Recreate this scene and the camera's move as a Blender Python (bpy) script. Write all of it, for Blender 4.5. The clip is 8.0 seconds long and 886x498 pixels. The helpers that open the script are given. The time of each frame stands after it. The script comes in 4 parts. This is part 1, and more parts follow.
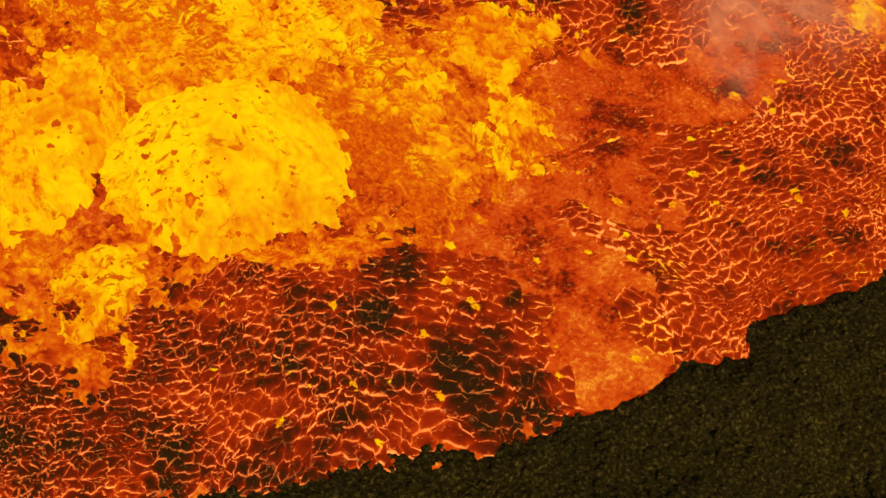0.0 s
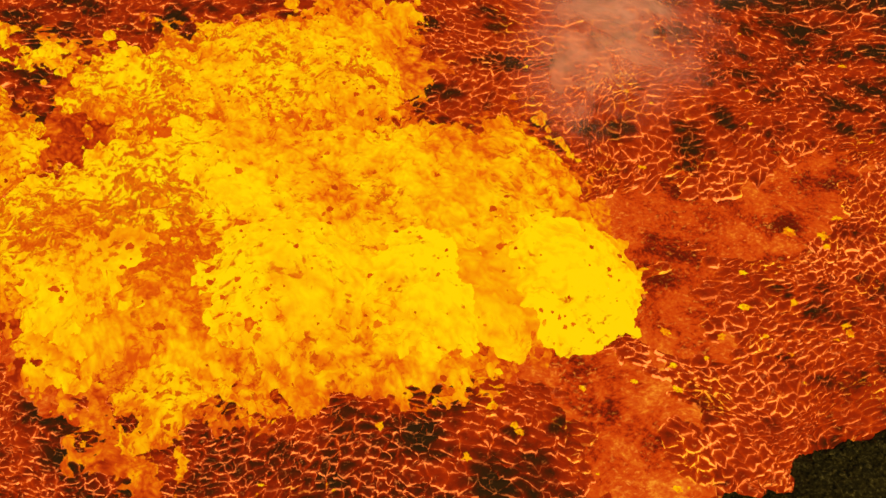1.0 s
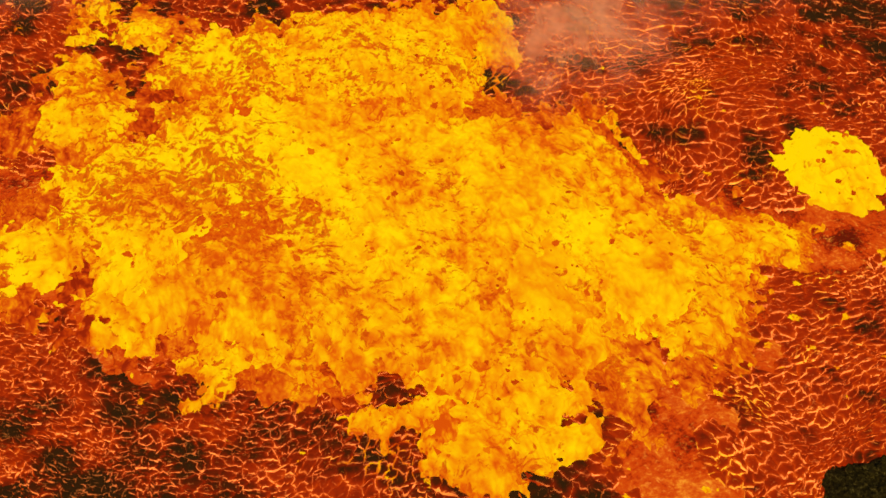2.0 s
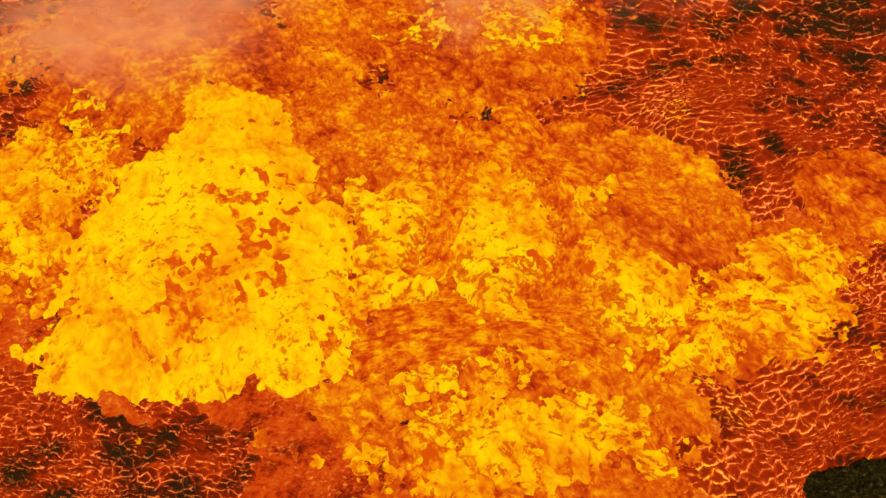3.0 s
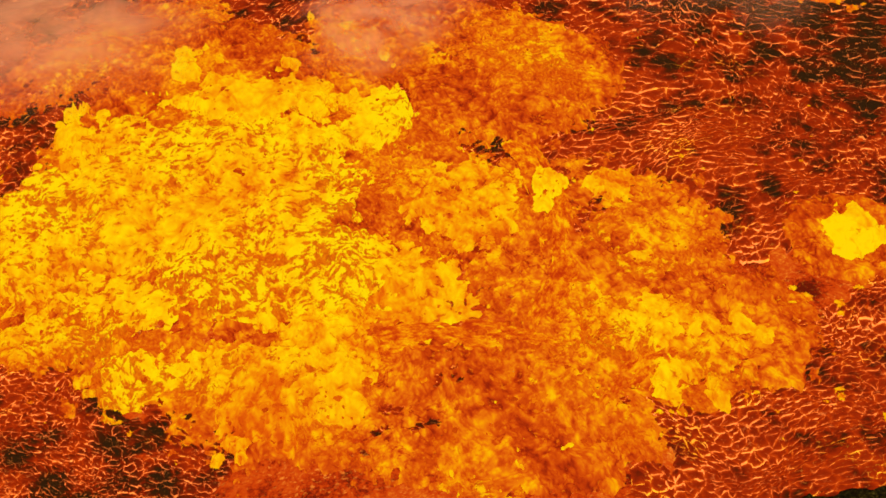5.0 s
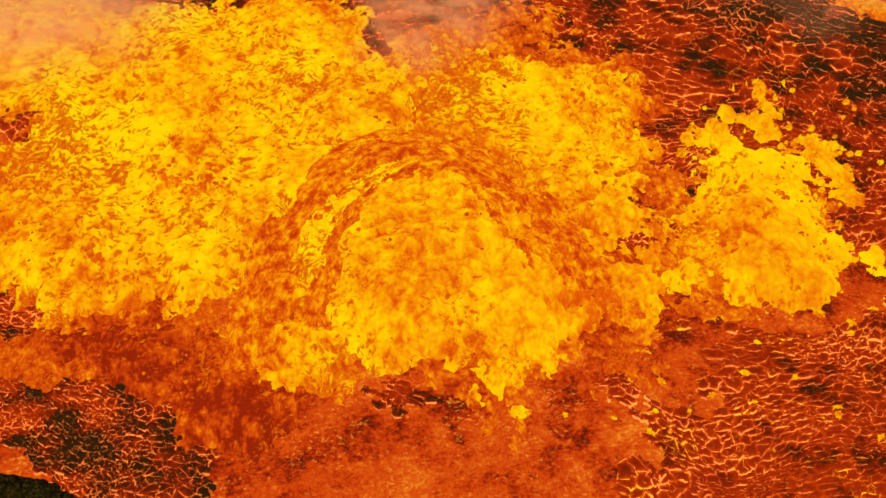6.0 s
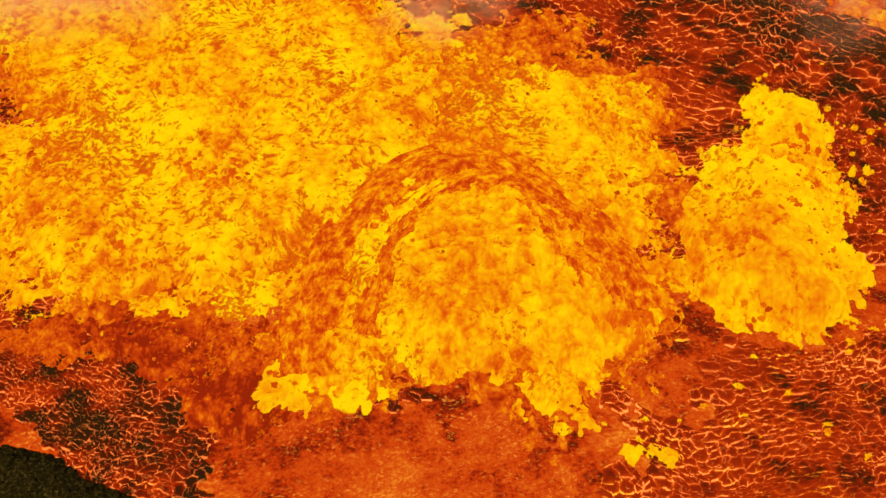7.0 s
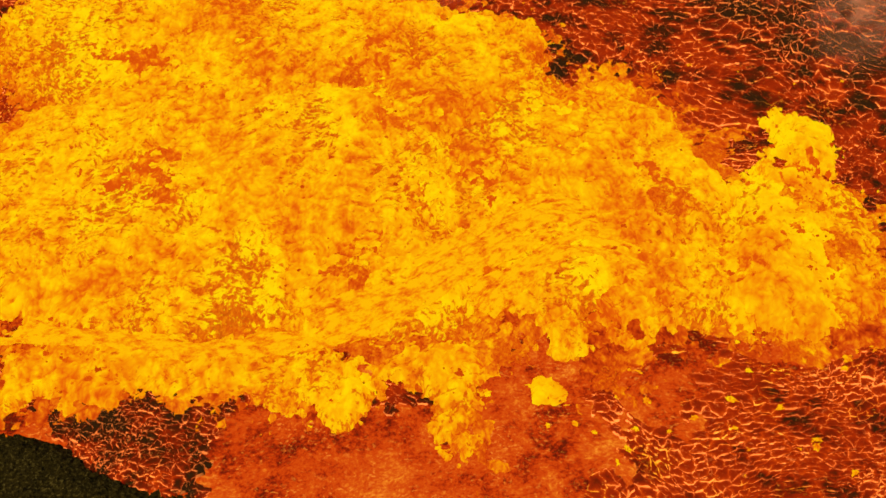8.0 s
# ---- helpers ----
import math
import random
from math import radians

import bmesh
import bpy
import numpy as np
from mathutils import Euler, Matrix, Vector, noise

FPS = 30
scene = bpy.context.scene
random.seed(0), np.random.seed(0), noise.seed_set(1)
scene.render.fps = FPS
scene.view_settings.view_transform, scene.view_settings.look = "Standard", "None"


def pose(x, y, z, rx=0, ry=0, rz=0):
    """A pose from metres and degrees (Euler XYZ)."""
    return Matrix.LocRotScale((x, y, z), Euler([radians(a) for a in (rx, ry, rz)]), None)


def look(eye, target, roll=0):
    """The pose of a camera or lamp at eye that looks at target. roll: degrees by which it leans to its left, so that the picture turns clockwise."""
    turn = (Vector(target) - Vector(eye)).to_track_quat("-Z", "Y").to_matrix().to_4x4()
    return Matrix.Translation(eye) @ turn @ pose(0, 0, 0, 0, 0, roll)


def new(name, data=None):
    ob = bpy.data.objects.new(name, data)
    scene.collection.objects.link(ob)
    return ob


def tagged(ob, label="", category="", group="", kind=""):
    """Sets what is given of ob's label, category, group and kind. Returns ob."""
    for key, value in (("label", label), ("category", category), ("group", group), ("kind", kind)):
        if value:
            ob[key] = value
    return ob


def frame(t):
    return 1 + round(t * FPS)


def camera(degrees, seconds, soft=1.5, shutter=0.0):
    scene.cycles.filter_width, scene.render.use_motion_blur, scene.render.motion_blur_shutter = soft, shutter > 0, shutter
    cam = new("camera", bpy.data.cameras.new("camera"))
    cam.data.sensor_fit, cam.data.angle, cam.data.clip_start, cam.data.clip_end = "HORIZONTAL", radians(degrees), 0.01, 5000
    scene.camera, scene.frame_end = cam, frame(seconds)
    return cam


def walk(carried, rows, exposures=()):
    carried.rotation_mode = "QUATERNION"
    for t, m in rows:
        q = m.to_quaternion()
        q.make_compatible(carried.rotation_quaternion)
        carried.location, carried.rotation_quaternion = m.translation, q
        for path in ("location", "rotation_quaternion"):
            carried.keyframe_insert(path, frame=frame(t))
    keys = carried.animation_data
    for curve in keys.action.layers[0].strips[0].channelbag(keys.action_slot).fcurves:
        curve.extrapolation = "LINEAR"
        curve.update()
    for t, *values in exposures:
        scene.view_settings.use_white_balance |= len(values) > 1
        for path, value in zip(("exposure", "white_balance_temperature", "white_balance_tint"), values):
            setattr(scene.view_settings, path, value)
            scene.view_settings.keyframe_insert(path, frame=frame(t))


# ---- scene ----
cam = camera(40.0, 8.0, soft=1.65)
PATH = [
    (0, (-5.77, -36.32, 36.15), (14.66, -11.27, 0.0), 8.30),
    (0.5, (-5.28, -37.38, 36.65), (16.20, -7.57, 0.0), 5.82),
    (0.8, (-4.94, -38.01, 36.95), (16.33, -4.56, 0.0), 4.47),
    (0.9, (-4.83, -38.22, 37.05), (16.44, -4.13, 0.0), 4.27),
    (1, (-4.72, -38.44, 37.15), (16.55, -3.79, 0.0), 4.11),
    (1.1, (-4.60, -38.65, 37.25), (16.43, -3.77, 0.0), 3.99),
    (1.5, (-4.11, -39.49, 37.65), (14.92, -3.22, 0.0), 3.07),
    (2, (-3.42, -40.54, 38.15), (13.80, -3.38, 0.0), 3.32),
    (2.2, (-3.13, -40.95, 38.35), (13.57, -3.32, 0.0), 2.99),
    (3.3, (-1.33, -43.20, 39.45), (16.04, -1.41, 0.0), -2.02),
    (3.5, (-0.96, -43.60, 39.65), (16.34, -1.49, 0.0), -1.91),
    (4, (0.00, -44.59, 40.15), (16.56, -1.03, 0.0), -1.92),
    (4.5, (1.04, -45.55, 40.65), (16.46, -0.19, 0.0), -2.75),
    (4.7, (1.47, -45.93, 40.85), (16.44, 0.08, 0.0), -2.79),
    (5.8, (4.10, -47.93, 41.95), (14.73, -1.41, 0.0), 0.26),
    (6, (4.61, -48.28, 42.15), (14.54, -1.22, 0.0), 0.11),
    (6.5, (5.96, -49.11, 42.65), (14.28, -1.07, 0.0), -0.06),
    (7, (7.39, -49.91, 43.15), (14.04, -0.98, 0.0), -0.14),
    (7.5, (8.90, -50.65, 43.65), (13.86, -0.62, 0.0), -1.10),
    (8, (10.49, -51.35, 44.15), (13.70, -0.26, 0.0), -1.55),
]
walk(cam, [(t, look(eye, target, roll)) for t, eye, target, roll in PATH])

# The near bank runs along y = shore(x); lava lies north of it, a far bank closes the lake in the east.


# ---- world and light ----
world = bpy.data.worlds.new("sky")
scene.world = world
world.use_nodes = True
wn = world.node_tree.nodes
sky = wn.new("ShaderNodeTexSky")
sky.sky_type, sky.sun_disc = "NISHITA", False
sky.sun_elevation, sky.sun_rotation = radians(48), radians(200)
wn["Background"].inputs["Strength"].default_value = 0.05
world.node_tree.links.new(sky.outputs[0], wn["Background"].inputs["Color"])
sun = new("sun", bpy.data.lights.new("sun", "SUN"))
sun.data.energy, sun.data.angle, sun.data.color = 2.6, radians(2), (1.0, 0.80, 0.42)
sun.matrix_world = look((0, 0, 60), (0 - math.sin(radians(200)) * 60, -math.cos(radians(200)) * 60, 60 - 60 * math.tan(radians(48))))
scene.view_settings.exposure = 0.0


# ---- noise on arrays ----
def lattice(ix, iy, seed):
    h = (ix.astype(np.int64) * 374761393 + iy.astype(np.int64) * 668265263 + seed * 2147483647) & 0xFFFFFFFF
    h = ((h ^ (h >> 13)) * 1274126177) & 0xFFFFFFFF
    return ((h ^ (h >> 16)) & 0xFFFF) / 65535.0


def value_noise(x, y, seed):
    fx, fy = np.floor(x), np.floor(y)
    u, v = x - fx, y - fy
    u, v = u * u * u * (u * (u * 6 - 15) + 10), v * v * v * (v * (v * 6 - 15) + 10)
    a, b = lattice(fx, fy, seed), lattice(fx + 1, fy, seed)
    c, d = lattice(fx, fy + 1, seed), lattice(fx + 1, fy + 1, seed)
    return ((a * (1 - u) + b * u) * (1 - v) + (c * (1 - u) + d * u) * v) * 2 - 1


def fbm(x, y, size, octaves=4, seed=0, gain=0.5):
    x, y = np.asarray(x, float) / size, np.asarray(y, float) / size
    total, amp, out = 0.0, 1.0, 0.0
    for k in range(octaves):
        out = out + amp * value_noise(x * 2.03 ** k + 17.3 * k, y * 2.03 ** k - 9.1 * k, seed + 31 * k)
        total += amp
        amp *= gain
    return out / total * 1.6


# ---- materials ----
def srgb(r, g, b):
    return tuple((c / 255 / 12.92 if c <= 10 else ((c / 255 + 0.055) / 1.055) ** 2.4) for c in (r, g, b)) + (1.0,)


class Nodes:
    """A short hand for node trees."""

    def __init__(self, name):
        self.mat = bpy.data.materials.new(name)
        self.mat.use_nodes = True
        self.tree = self.mat.node_tree
        self.bsdf = self.tree.nodes["Principled BSDF"]
        self.coords = self.tree.nodes.new("ShaderNodeTexCoord")

    def add(self, kind, sockets=None, **attrs):
        n = self.tree.nodes.new(kind)
        if "operation" in attrs:
            n.operation = attrs["operation"]
        if "use_clamp" in attrs:
            n.use_clamp = attrs["use_clamp"]
        if "feature" in attrs:
            n.feature = attrs["feature"]
        if "attribute_name" in attrs:
            n.attribute_name = attrs["attribute_name"]
        if "data_type" in attrs:
            n.data_type = attrs["data_type"]
        if "interpolation_type" in attrs:
            n.interpolation_type = attrs["interpolation_type"]
        for key, value in (sockets or {}).items():
            self.put(n.inputs[key], value)
        return n

    def put(self, socket, value):
        if isinstance(value, bpy.types.NodeSocket):
            self.tree.links.new(value, socket)
        else:
            socket.default_value = value

    def math(self, op, a, b=0.0, c=0.0, clamp=False):
        n = self.add("ShaderNodeMath", {0: a, 1: b, 2: c}, operation=op, use_clamp=clamp)
        return n.outputs[0]

    def vec(self, op, a, b):
        return self.add("ShaderNodeVectorMath", {0: a, 1: b}, operation=op).outputs[0]

    def mapping(self, vector, scale=(1, 1, 1), turn=0.0):
        return self.add("ShaderNodeMapping", {"Vector": vector, "Scale": scale, "Rotation": (0, 0, radians(turn))}).outputs[0]

    def noise(self, vector, scale, detail=4.0, rough=0.55, distortion=0.0):
        n = self.add("ShaderNodeTexNoise", {"Vector": vector, "Scale": scale, "Detail": detail, "Roughness": rough, "Distortion": distortion})
        return n.outputs["Fac"], n.outputs["Color"]

    def warp(self, vector, scale, amount, detail=2.0):
        c = self.noise(vector, scale, detail)[1]
        c = self.vec("SUBTRACT", c, (0.5, 0.5, 0.5))
        return self.vec("ADD", vector, self.vec("MULTIPLY", c, (amount, amount, amount)))

    def ramp(self, fac, stops, ease="LINEAR"):
        n = self.add("ShaderNodeValToRGB", {"Fac": fac})
        n.color_ramp.interpolation = ease
        e = n.color_ramp.elements
        while len(e) < len(stops):
            e.new(0.5)
        for el, (at, colour) in zip(e, stops):
            el.position, el.color = at, colour
        return n.outputs["Color"]

    def mix(self, fac, a, b):
        n = self.add("ShaderNodeMix", {0: fac, 6: a, 7: b}, data_type="RGBA")
        return n.outputs[2]

    def mix_value(self, fac, a, b):
        return self.math("MULTIPLY_ADD", self.math("SUBTRACT", b, a), fac, a)

    def bump(self, height, strength, distance):
        n = self.add("ShaderNodeBump", {"Height": height, "Strength": strength, "Distance": distance})
        self.put(self.bsdf.inputs["Normal"], n.outputs[0])

    def glow(self, colour, strength=1.0, base=(0.006, 0.004, 0.002, 1), rough=0.8):
        self.put(self.bsdf.inputs["Base Color"], base)
        self.put(self.bsdf.inputs["Roughness"], rough)
        self.put(self.bsdf.inputs["Specular IOR Level"], 0.03)
        self.put(self.bsdf.inputs["Emission Color"], colour)
        self.put(self.bsdf.inputs["Emission Strength"], strength)
        self.mat.cycles.emission_sampling = "NONE"
        return self.mat


YELLOW, GOLD, AMBER = srgb(255, 212, 0), srgb(254, 184, 0), srgb(248, 148, 0)
ORANGE = srgb(234, 104, 2)
CHAR = srgb(36, 16, 3)


def molten(name, shift=0.0, torn=0.5, grain=1.0, lumps=1.0, margin=1.0, rough=1.0, crisp=0.10, clump=1.7, young=True, grow=35):
    """Bare molten lava: yellow where it is hottest, amber in its folds, with torn scraps of orange skin."""
    n = Nodes(name)
    seed = n.add("ShaderNodeObjectInfo").outputs["Random"]
    fold = n.add("ShaderNodeAttribute", attribute_name="fold").outputs["Fac"]
    thin = n.add("ShaderNodeAttribute", attribute_name="thin").outputs["Fac"]
    at = n.vec("MULTIPLY", n.vec("ADD", n.coords.outputs["Object"], n.vec("MULTIPLY", seed, (37.0, 53.0, 0.0))), (1.0, 0.62, 1.0))
    p = n.warp(n.warp(at, 0.22, 2.0), 0.9, 0.5)
    big = n.noise(p, 0.15, 3, 0.5)[0]
    mid = n.noise(p, 0.8 * grain, 4, 0.55)[0]
    fine = n.noise(p, 3.0 * grain, 3, 0.55)[0]
    q = n.mapping(n.warp(p, 1.6, 0.35, 3.0), (1.0, 1.15, 1.0), 25)
    lump = n.add("ShaderNodeTexVoronoi", {"Vector": q, "Scale": 1.25 * grain}, feature="F1").outputs["Distance"]
    small_lump = n.add("ShaderNodeTexVoronoi", {"Vector": n.warp(q, 2.0, 0.3), "Scale": 3.1 * grain}, feature="F1").outputs["Distance"]
    heat = n.math("ADD", n.math("MULTIPLY", n.math("SUBTRACT", big, 0.5), 1.5), n.math("MULTIPLY", n.math("SUBTRACT", mid, 0.5), 0.9 * rough))
    heat = n.math("ADD", heat, n.math("MULTIPLY", n.math("SUBTRACT", fine, 0.5), 0.55 * rough))
    heat = n.math("ADD", heat, n.math("MULTIPLY", n.math("SUBTRACT", 0.42, lump), 0.42 * lumps))
    heat = n.math("ADD", heat, n.math("MULTIPLY", n.math("SUBTRACT", 0.42, small_lump), 0.36 * rough))
    wrinkle = n.noise(n.mapping(n.warp(n.warp(at, 0.3, 3.0), 1.1, 0.7), (1.0, 2.1, 1.0), 25), 0.75, 3, 0.5)[0]
    wrinkle = n.add("ShaderNodeMapRange", {"Value": n.math("ABSOLUTE", n.math("SUBTRACT", wrinkle, 0.5)), "From Min": 0.0, "From Max": 0.022, "To Min": 1.0, "To Max": 0.0}).outputs[0]
    ropes = n.add("ShaderNodeMapRange", {"Value": n.noise(at, 0.28, 3, 0.6)[0], "From Min": 0.47, "From Max": 0.60}).outputs[0]
    heat = n.math("SUBTRACT", heat, n.math("MULTIPLY", n.math("MULTIPLY", wrinkle, ropes), 0.34))
    cool = n.add("ShaderNodeMapRange", {"Value": n.noise(at, 0.33, 3, 0.6)[0], "From Min": 0.40, "From Max": 0.60}).outputs[0]
    cool = n.math("MULTIPLY", n.math("MULTIPLY", thin, cool), margin)
    heat = n.math("SUBTRACT", heat, n.math("MULTIPLY", cool, 0.27))
    heat = n.math("ADD", n.math("ADD", heat, n.math("MULTIPLY", fold, 0.25)), 0.45 + shift)
    if young:
        bare = n.ramp(heat, [(0.0, srgb(220, 82, 2)), (0.14, ORANGE), (0.34, AMBER), (0.56, GOLD), (0.84, YELLOW)])
    else:
        bare = n.ramp(heat, [(0.0, srgb(150, 32, 2)), (0.16, srgb(190, 54, 3)), (0.34, srgb(216, 80, 4)), (0.50, srgb(236, 116, 6)), (0.66, AMBER), (0.85, GOLD)])
    crowd = n.noise(at, 0.16, 3, 0.6)[0]
    scrap = n.noise(n.mapping(n.warp(n.warp(at, 0.25, 3.0), 1.3, 0.6), (1.0, 2.1, 1.0), grow), 2.0 * grain, 3, 0.6)[0]
    small = n.noise(n.warp(at, 3.0, 0.4), 4.2 * grain, 3, 0.6)[0]
    edge = n.math("ADD", n.math("ADD", scrap, n.math("MULTIPLY", n.math("SUBTRACT", small, 0.5), 0.35)), n.math("MULTIPLY", n.math("SUBTRACT", crowd, 0.5), clump * torn))
    edge = n.math("ADD", n.math("SUBTRACT", edge, n.math("MULTIPLY", fold, 0.08)), n.math("MULTIPLY", n.math("SUBTRACT", lump, 0.42), 0.16 * lumps))
    edge = n.math("ADD", edge, n.math("MULTIPLY", cool, 0.10))
    mask = n.add("ShaderNodeMapRange", {"Value": edge, "From Min": 0.66 - 0.13 * torn, "From Max": 0.66 + crisp - 0.13 * torn}).outputs[0]
    skin = n.ramp(small, [(0.30, srgb(184, 50, 2)), (0.5, srgb(218, 80, 2)), (0.68, srgb(238, 124, 2))])
    n.bump(heat, 0.5, 0.15)
    return n.glow(n.mix(n.math("MULTIPLY", mask, 0.9), bare, skin))


HOT = molten("molten_lava_hot", 0.06, 0.66, 1.2, 0.8, 1.0, 0.85, 0.07, 1.4)
MIXED = molten("molten_lava_folded", 0.14, 0.92, 1.1, 1.0, rough=0.8, crisp=0.06, clump=0.55, grow=75)
DULL = molten("molten_lava_skinned", 0.06, 0.9, 1.3, 1.0, young=False)
FOLD = molten("torn_lava_skin", -0.24, 0.9, 1.5, 1.4)
SKIN = molten("red_lava_skin", -0.17, 0.9, 1.5, 1.0, 0.6, young=False)
BRIGHT = molten("molten_lava_bright", 0.13, 0.35, 0.9, 0.4, 0.2, 0.75)
PURE = molten("molten_lava_purest", 0.36, 0.2, 0.9, 0.3, 0.15)
MARGIN = molten("cooling_lava_margin", 0.02, 0.9, 1.4, 1.0, 0.6, young=False)


def lake_material():
    """Lava under a young orange skin: large warm and dull patches, fine speckle and pale broken stretch marks."""
    n = Nodes("lava_skin_orange")
    at = n.coords.outputs["Object"]
    p = n.warp(n.warp(at, 0.15, 2.5), 0.9, 0.35)
    big = n.noise(p, 0.13, 4, 0.6)[0]
    mid = n.noise(p, 0.7, 6, 0.65)[0]
    fine = n.noise(p, 5.0, 6, 0.75)[0]
    heat = n.math("ADD", n.math("MULTIPLY", n.math("SUBTRACT", big, 0.5), 1.4), n.math("MULTIPLY", n.math("SUBTRACT", mid, 0.5), 1.2))
    heat = n.math("ADD", n.math("ADD", heat, n.math("MULTIPLY", n.math("SUBTRACT", fine, 0.5), 1.5)), 0.49)
    chill = n.noise(n.warp(at, 0.6, 1.6), 0.3, 4, 0.65)[0]
    heat = n.math("SUBTRACT", heat, n.add("ShaderNodeMapRange", {"Value": chill, "From Min": 0.50, "From Max": 0.66, "To Max": 0.42}).outputs[0])
    colour = n.ramp(heat, [(0.05, srgb(104, 20, 2)), (0.24, srgb(166, 38, 2)), (0.42, srgb(206, 62, 4)), (0.62, srgb(216, 80, 10)), (0.80, srgb(236, 116, 22)), (0.97, srgb(250, 160, 40))])
    q = n.mapping(n.warp(at, 1.5, 0.6), (0.7, 1.0, 1.0), 14)
    speck = n.add("ShaderNodeMapRange", {"Value": n.noise(q, 5.6, 3, 0.6)[0], "From Min": 0.56, "From Max": 0.65}).outputs[0]
    broken = n.add("ShaderNodeMapRange", {"Value": n.noise(at, 0.5, 4, 0.7)[0], "From Min": 0.44, "From Max": 0.60, "To Min": 0.15}).outputs[0]
    n.bump(heat, 0.4, 0.1)
    return n.glow(n.mix(n.math("MULTIPLY", n.math("MULTIPLY", speck, broken), 0.75), colour, srgb(255, 146, 44)))


LAKE = lake_material()


def crust_material():
    """Cooling crust: dull red plates with black cold hearts; the torn rims glow salmon to gold, in broken strokes."""
    n = Nodes("cooling_lava_crust")
    place = n.add("ShaderNodeNewGeometry")
    at = n.vec("MULTIPLY", place.outputs["Position"], (1.0, 1.0, 0.0))
    island = place.outputs["Random Per Island"]
    edge_of = n.add("ShaderNodeAttribute", attribute_name="rim").outputs["Fac"]
    age = n.add("ShaderNodeAttribute", attribute_name="age").outputs["Fac"]
    spot = n.noise(n.warp(at, 0.5, 1.5), 0.36, 3, 0.55)[0]
    fine = n.noise(at, 2.3, 6, 0.7)[0]
    jag = n.noise(at, 4.2, 3, 0.65)[0]
    rim = n.math("ADD", edge_of, n.math("MULTIPLY", n.math("SUBTRACT", jag, 0.5), 0.42))
    young = n.add("ShaderNodeMapRange", {"Value": age, "From Min": -0.02, "From Max": -0.22}).outputs[0]
    aged = n.add("ShaderNodeMapRange", {"Value": age, "From Min": 0.02, "From Max": 0.12}).outputs[0]
    warm = n.math("ADD", n.math("MULTIPLY", n.math("SUBTRACT", spot, 0.5), 2.2), n.math("MULTIPLY", n.math("SUBTRACT", island, 0.5), 0.18))
    warm = n.math("ADD", warm, n.math("SUBTRACT", 0.52, n.math("MULTIPLY", age, 1.4)))
    blot = n.add("ShaderNodeTexVoronoi", {"Vector": n.warp(at, 1.4, 0.6), "Scale": 0.6}, feature="SMOOTH_F1").outputs["Distance"]
    warm = n.math("ADD", warm, n.math("MULTIPLY", n.mix_value(young, 0.9, 0.5), n.math("MULTIPLY", n.math("SUBTRACT", blot, 0.44), 1.15)))
    heart = n.add("ShaderNodeMapRange", {"Value": rim, "From Min": 0.62, "From Max": 0.18}).outputs[0]
    chill = n.add("ShaderNodeMapRange", {"Value": n.math("ADD", island, n.math("MULTIPLY", n.math("SUBTRACT", 0.5, spot), 1.5)), "From Min": 0.62, "From Max": 0.9}).outputs[0]
    warm = n.math("SUBTRACT", warm, n.math("MULTIPLY", n.math("MULTIPLY", heart, chill), 0.3))
    warm = n.math("MINIMUM", n.math("MAXIMUM", warm, -0.10), 0.66)
    lively = n.add("ShaderNodeMapRange", {"Value": n.noise(at, 0.55, 4, 0.7)[0], "From Min": 0.37, "From Max": 0.54, "To Min": 0.38}).outputs[0]
    dash = n.add("ShaderNodeMapRange", {"Value": n.noise(at, 1.9, 3, 0.6)[0], "From Min": 0.42, "From Max": 0.54}).outputs[0]
    stroke = n.math("MULTIPLY", n.math("MAXIMUM", lively, n.math("MULTIPLY", aged, 0.75)), n.math("MAXIMUM", dash, n.math("MAXIMUM", young, n.math("MULTIPLY", aged, 0.7))))
    halo = n.add("ShaderNodeMapRange", {"Value": rim, "From Min": 0.35, "From Max": 1.0}).outputs[0]
    halo = n.math("MULTIPLY", n.math("POWER", halo, 2.0), n.math("MULTIPLY_ADD", stroke, 0.42, 0.06))
    heat = n.math("ADD", n.math("MULTIPLY_ADD", warm, 0.66, 0.10), n.math("MULTIPLY", n.math("SUBTRACT", fine, 0.5), 0.5))
    cold = n.add("ShaderNodeMapRange", {"Value": n.math("ADD", blot, n.math("MULTIPLY", n.math("SUBTRACT", spot, 0.5), 1.1)), "From Min": 0.50, "From Max": 0.0}).outputs[0]
    heat = n.math("SUBTRACT", n.math("ADD", heat, halo), n.math("MULTIPLY", n.math("POWER", cold, 1.5), 0.24))
    plate = n.ramp(heat, [(0.0, CHAR), (0.20, srgb(68, 15, 1)), (0.40, srgb(120, 20, 0)), (0.58, srgb(160, 34, 0)), (0.76, srgb(196, 58, 2)), (0.98, srgb(234, 100, 18))])
    edge = n.add("ShaderNodeMapRange", {"Value": rim, "From Min": 0.905, "From Max": 0.965}).outputs[0]
    hair = n.mapping(n.warp(n.warp(at, 0.8, 0.9), 3.0, 0.35), (0.8, 1.6, 1.0), 24)
    web = n.add("ShaderNodeTexVoronoi", {"Vector": hair, "Scale": 2.1}, feature="DISTANCE_TO_EDGE").outputs["Distance"]
    web = n.add("ShaderNodeMapRange", {"Value": web, "From Min": 0.0, "From Max": 0.05, "To Min": 1.0, "To Max": 0.0}).outputs[0]
    lit = n.add("ShaderNodeMapRange", {"Value": n.noise(at, 2.1, 4, 0.75)[0], "From Min": 0.52, "From Max": 0.60}).outputs[0]
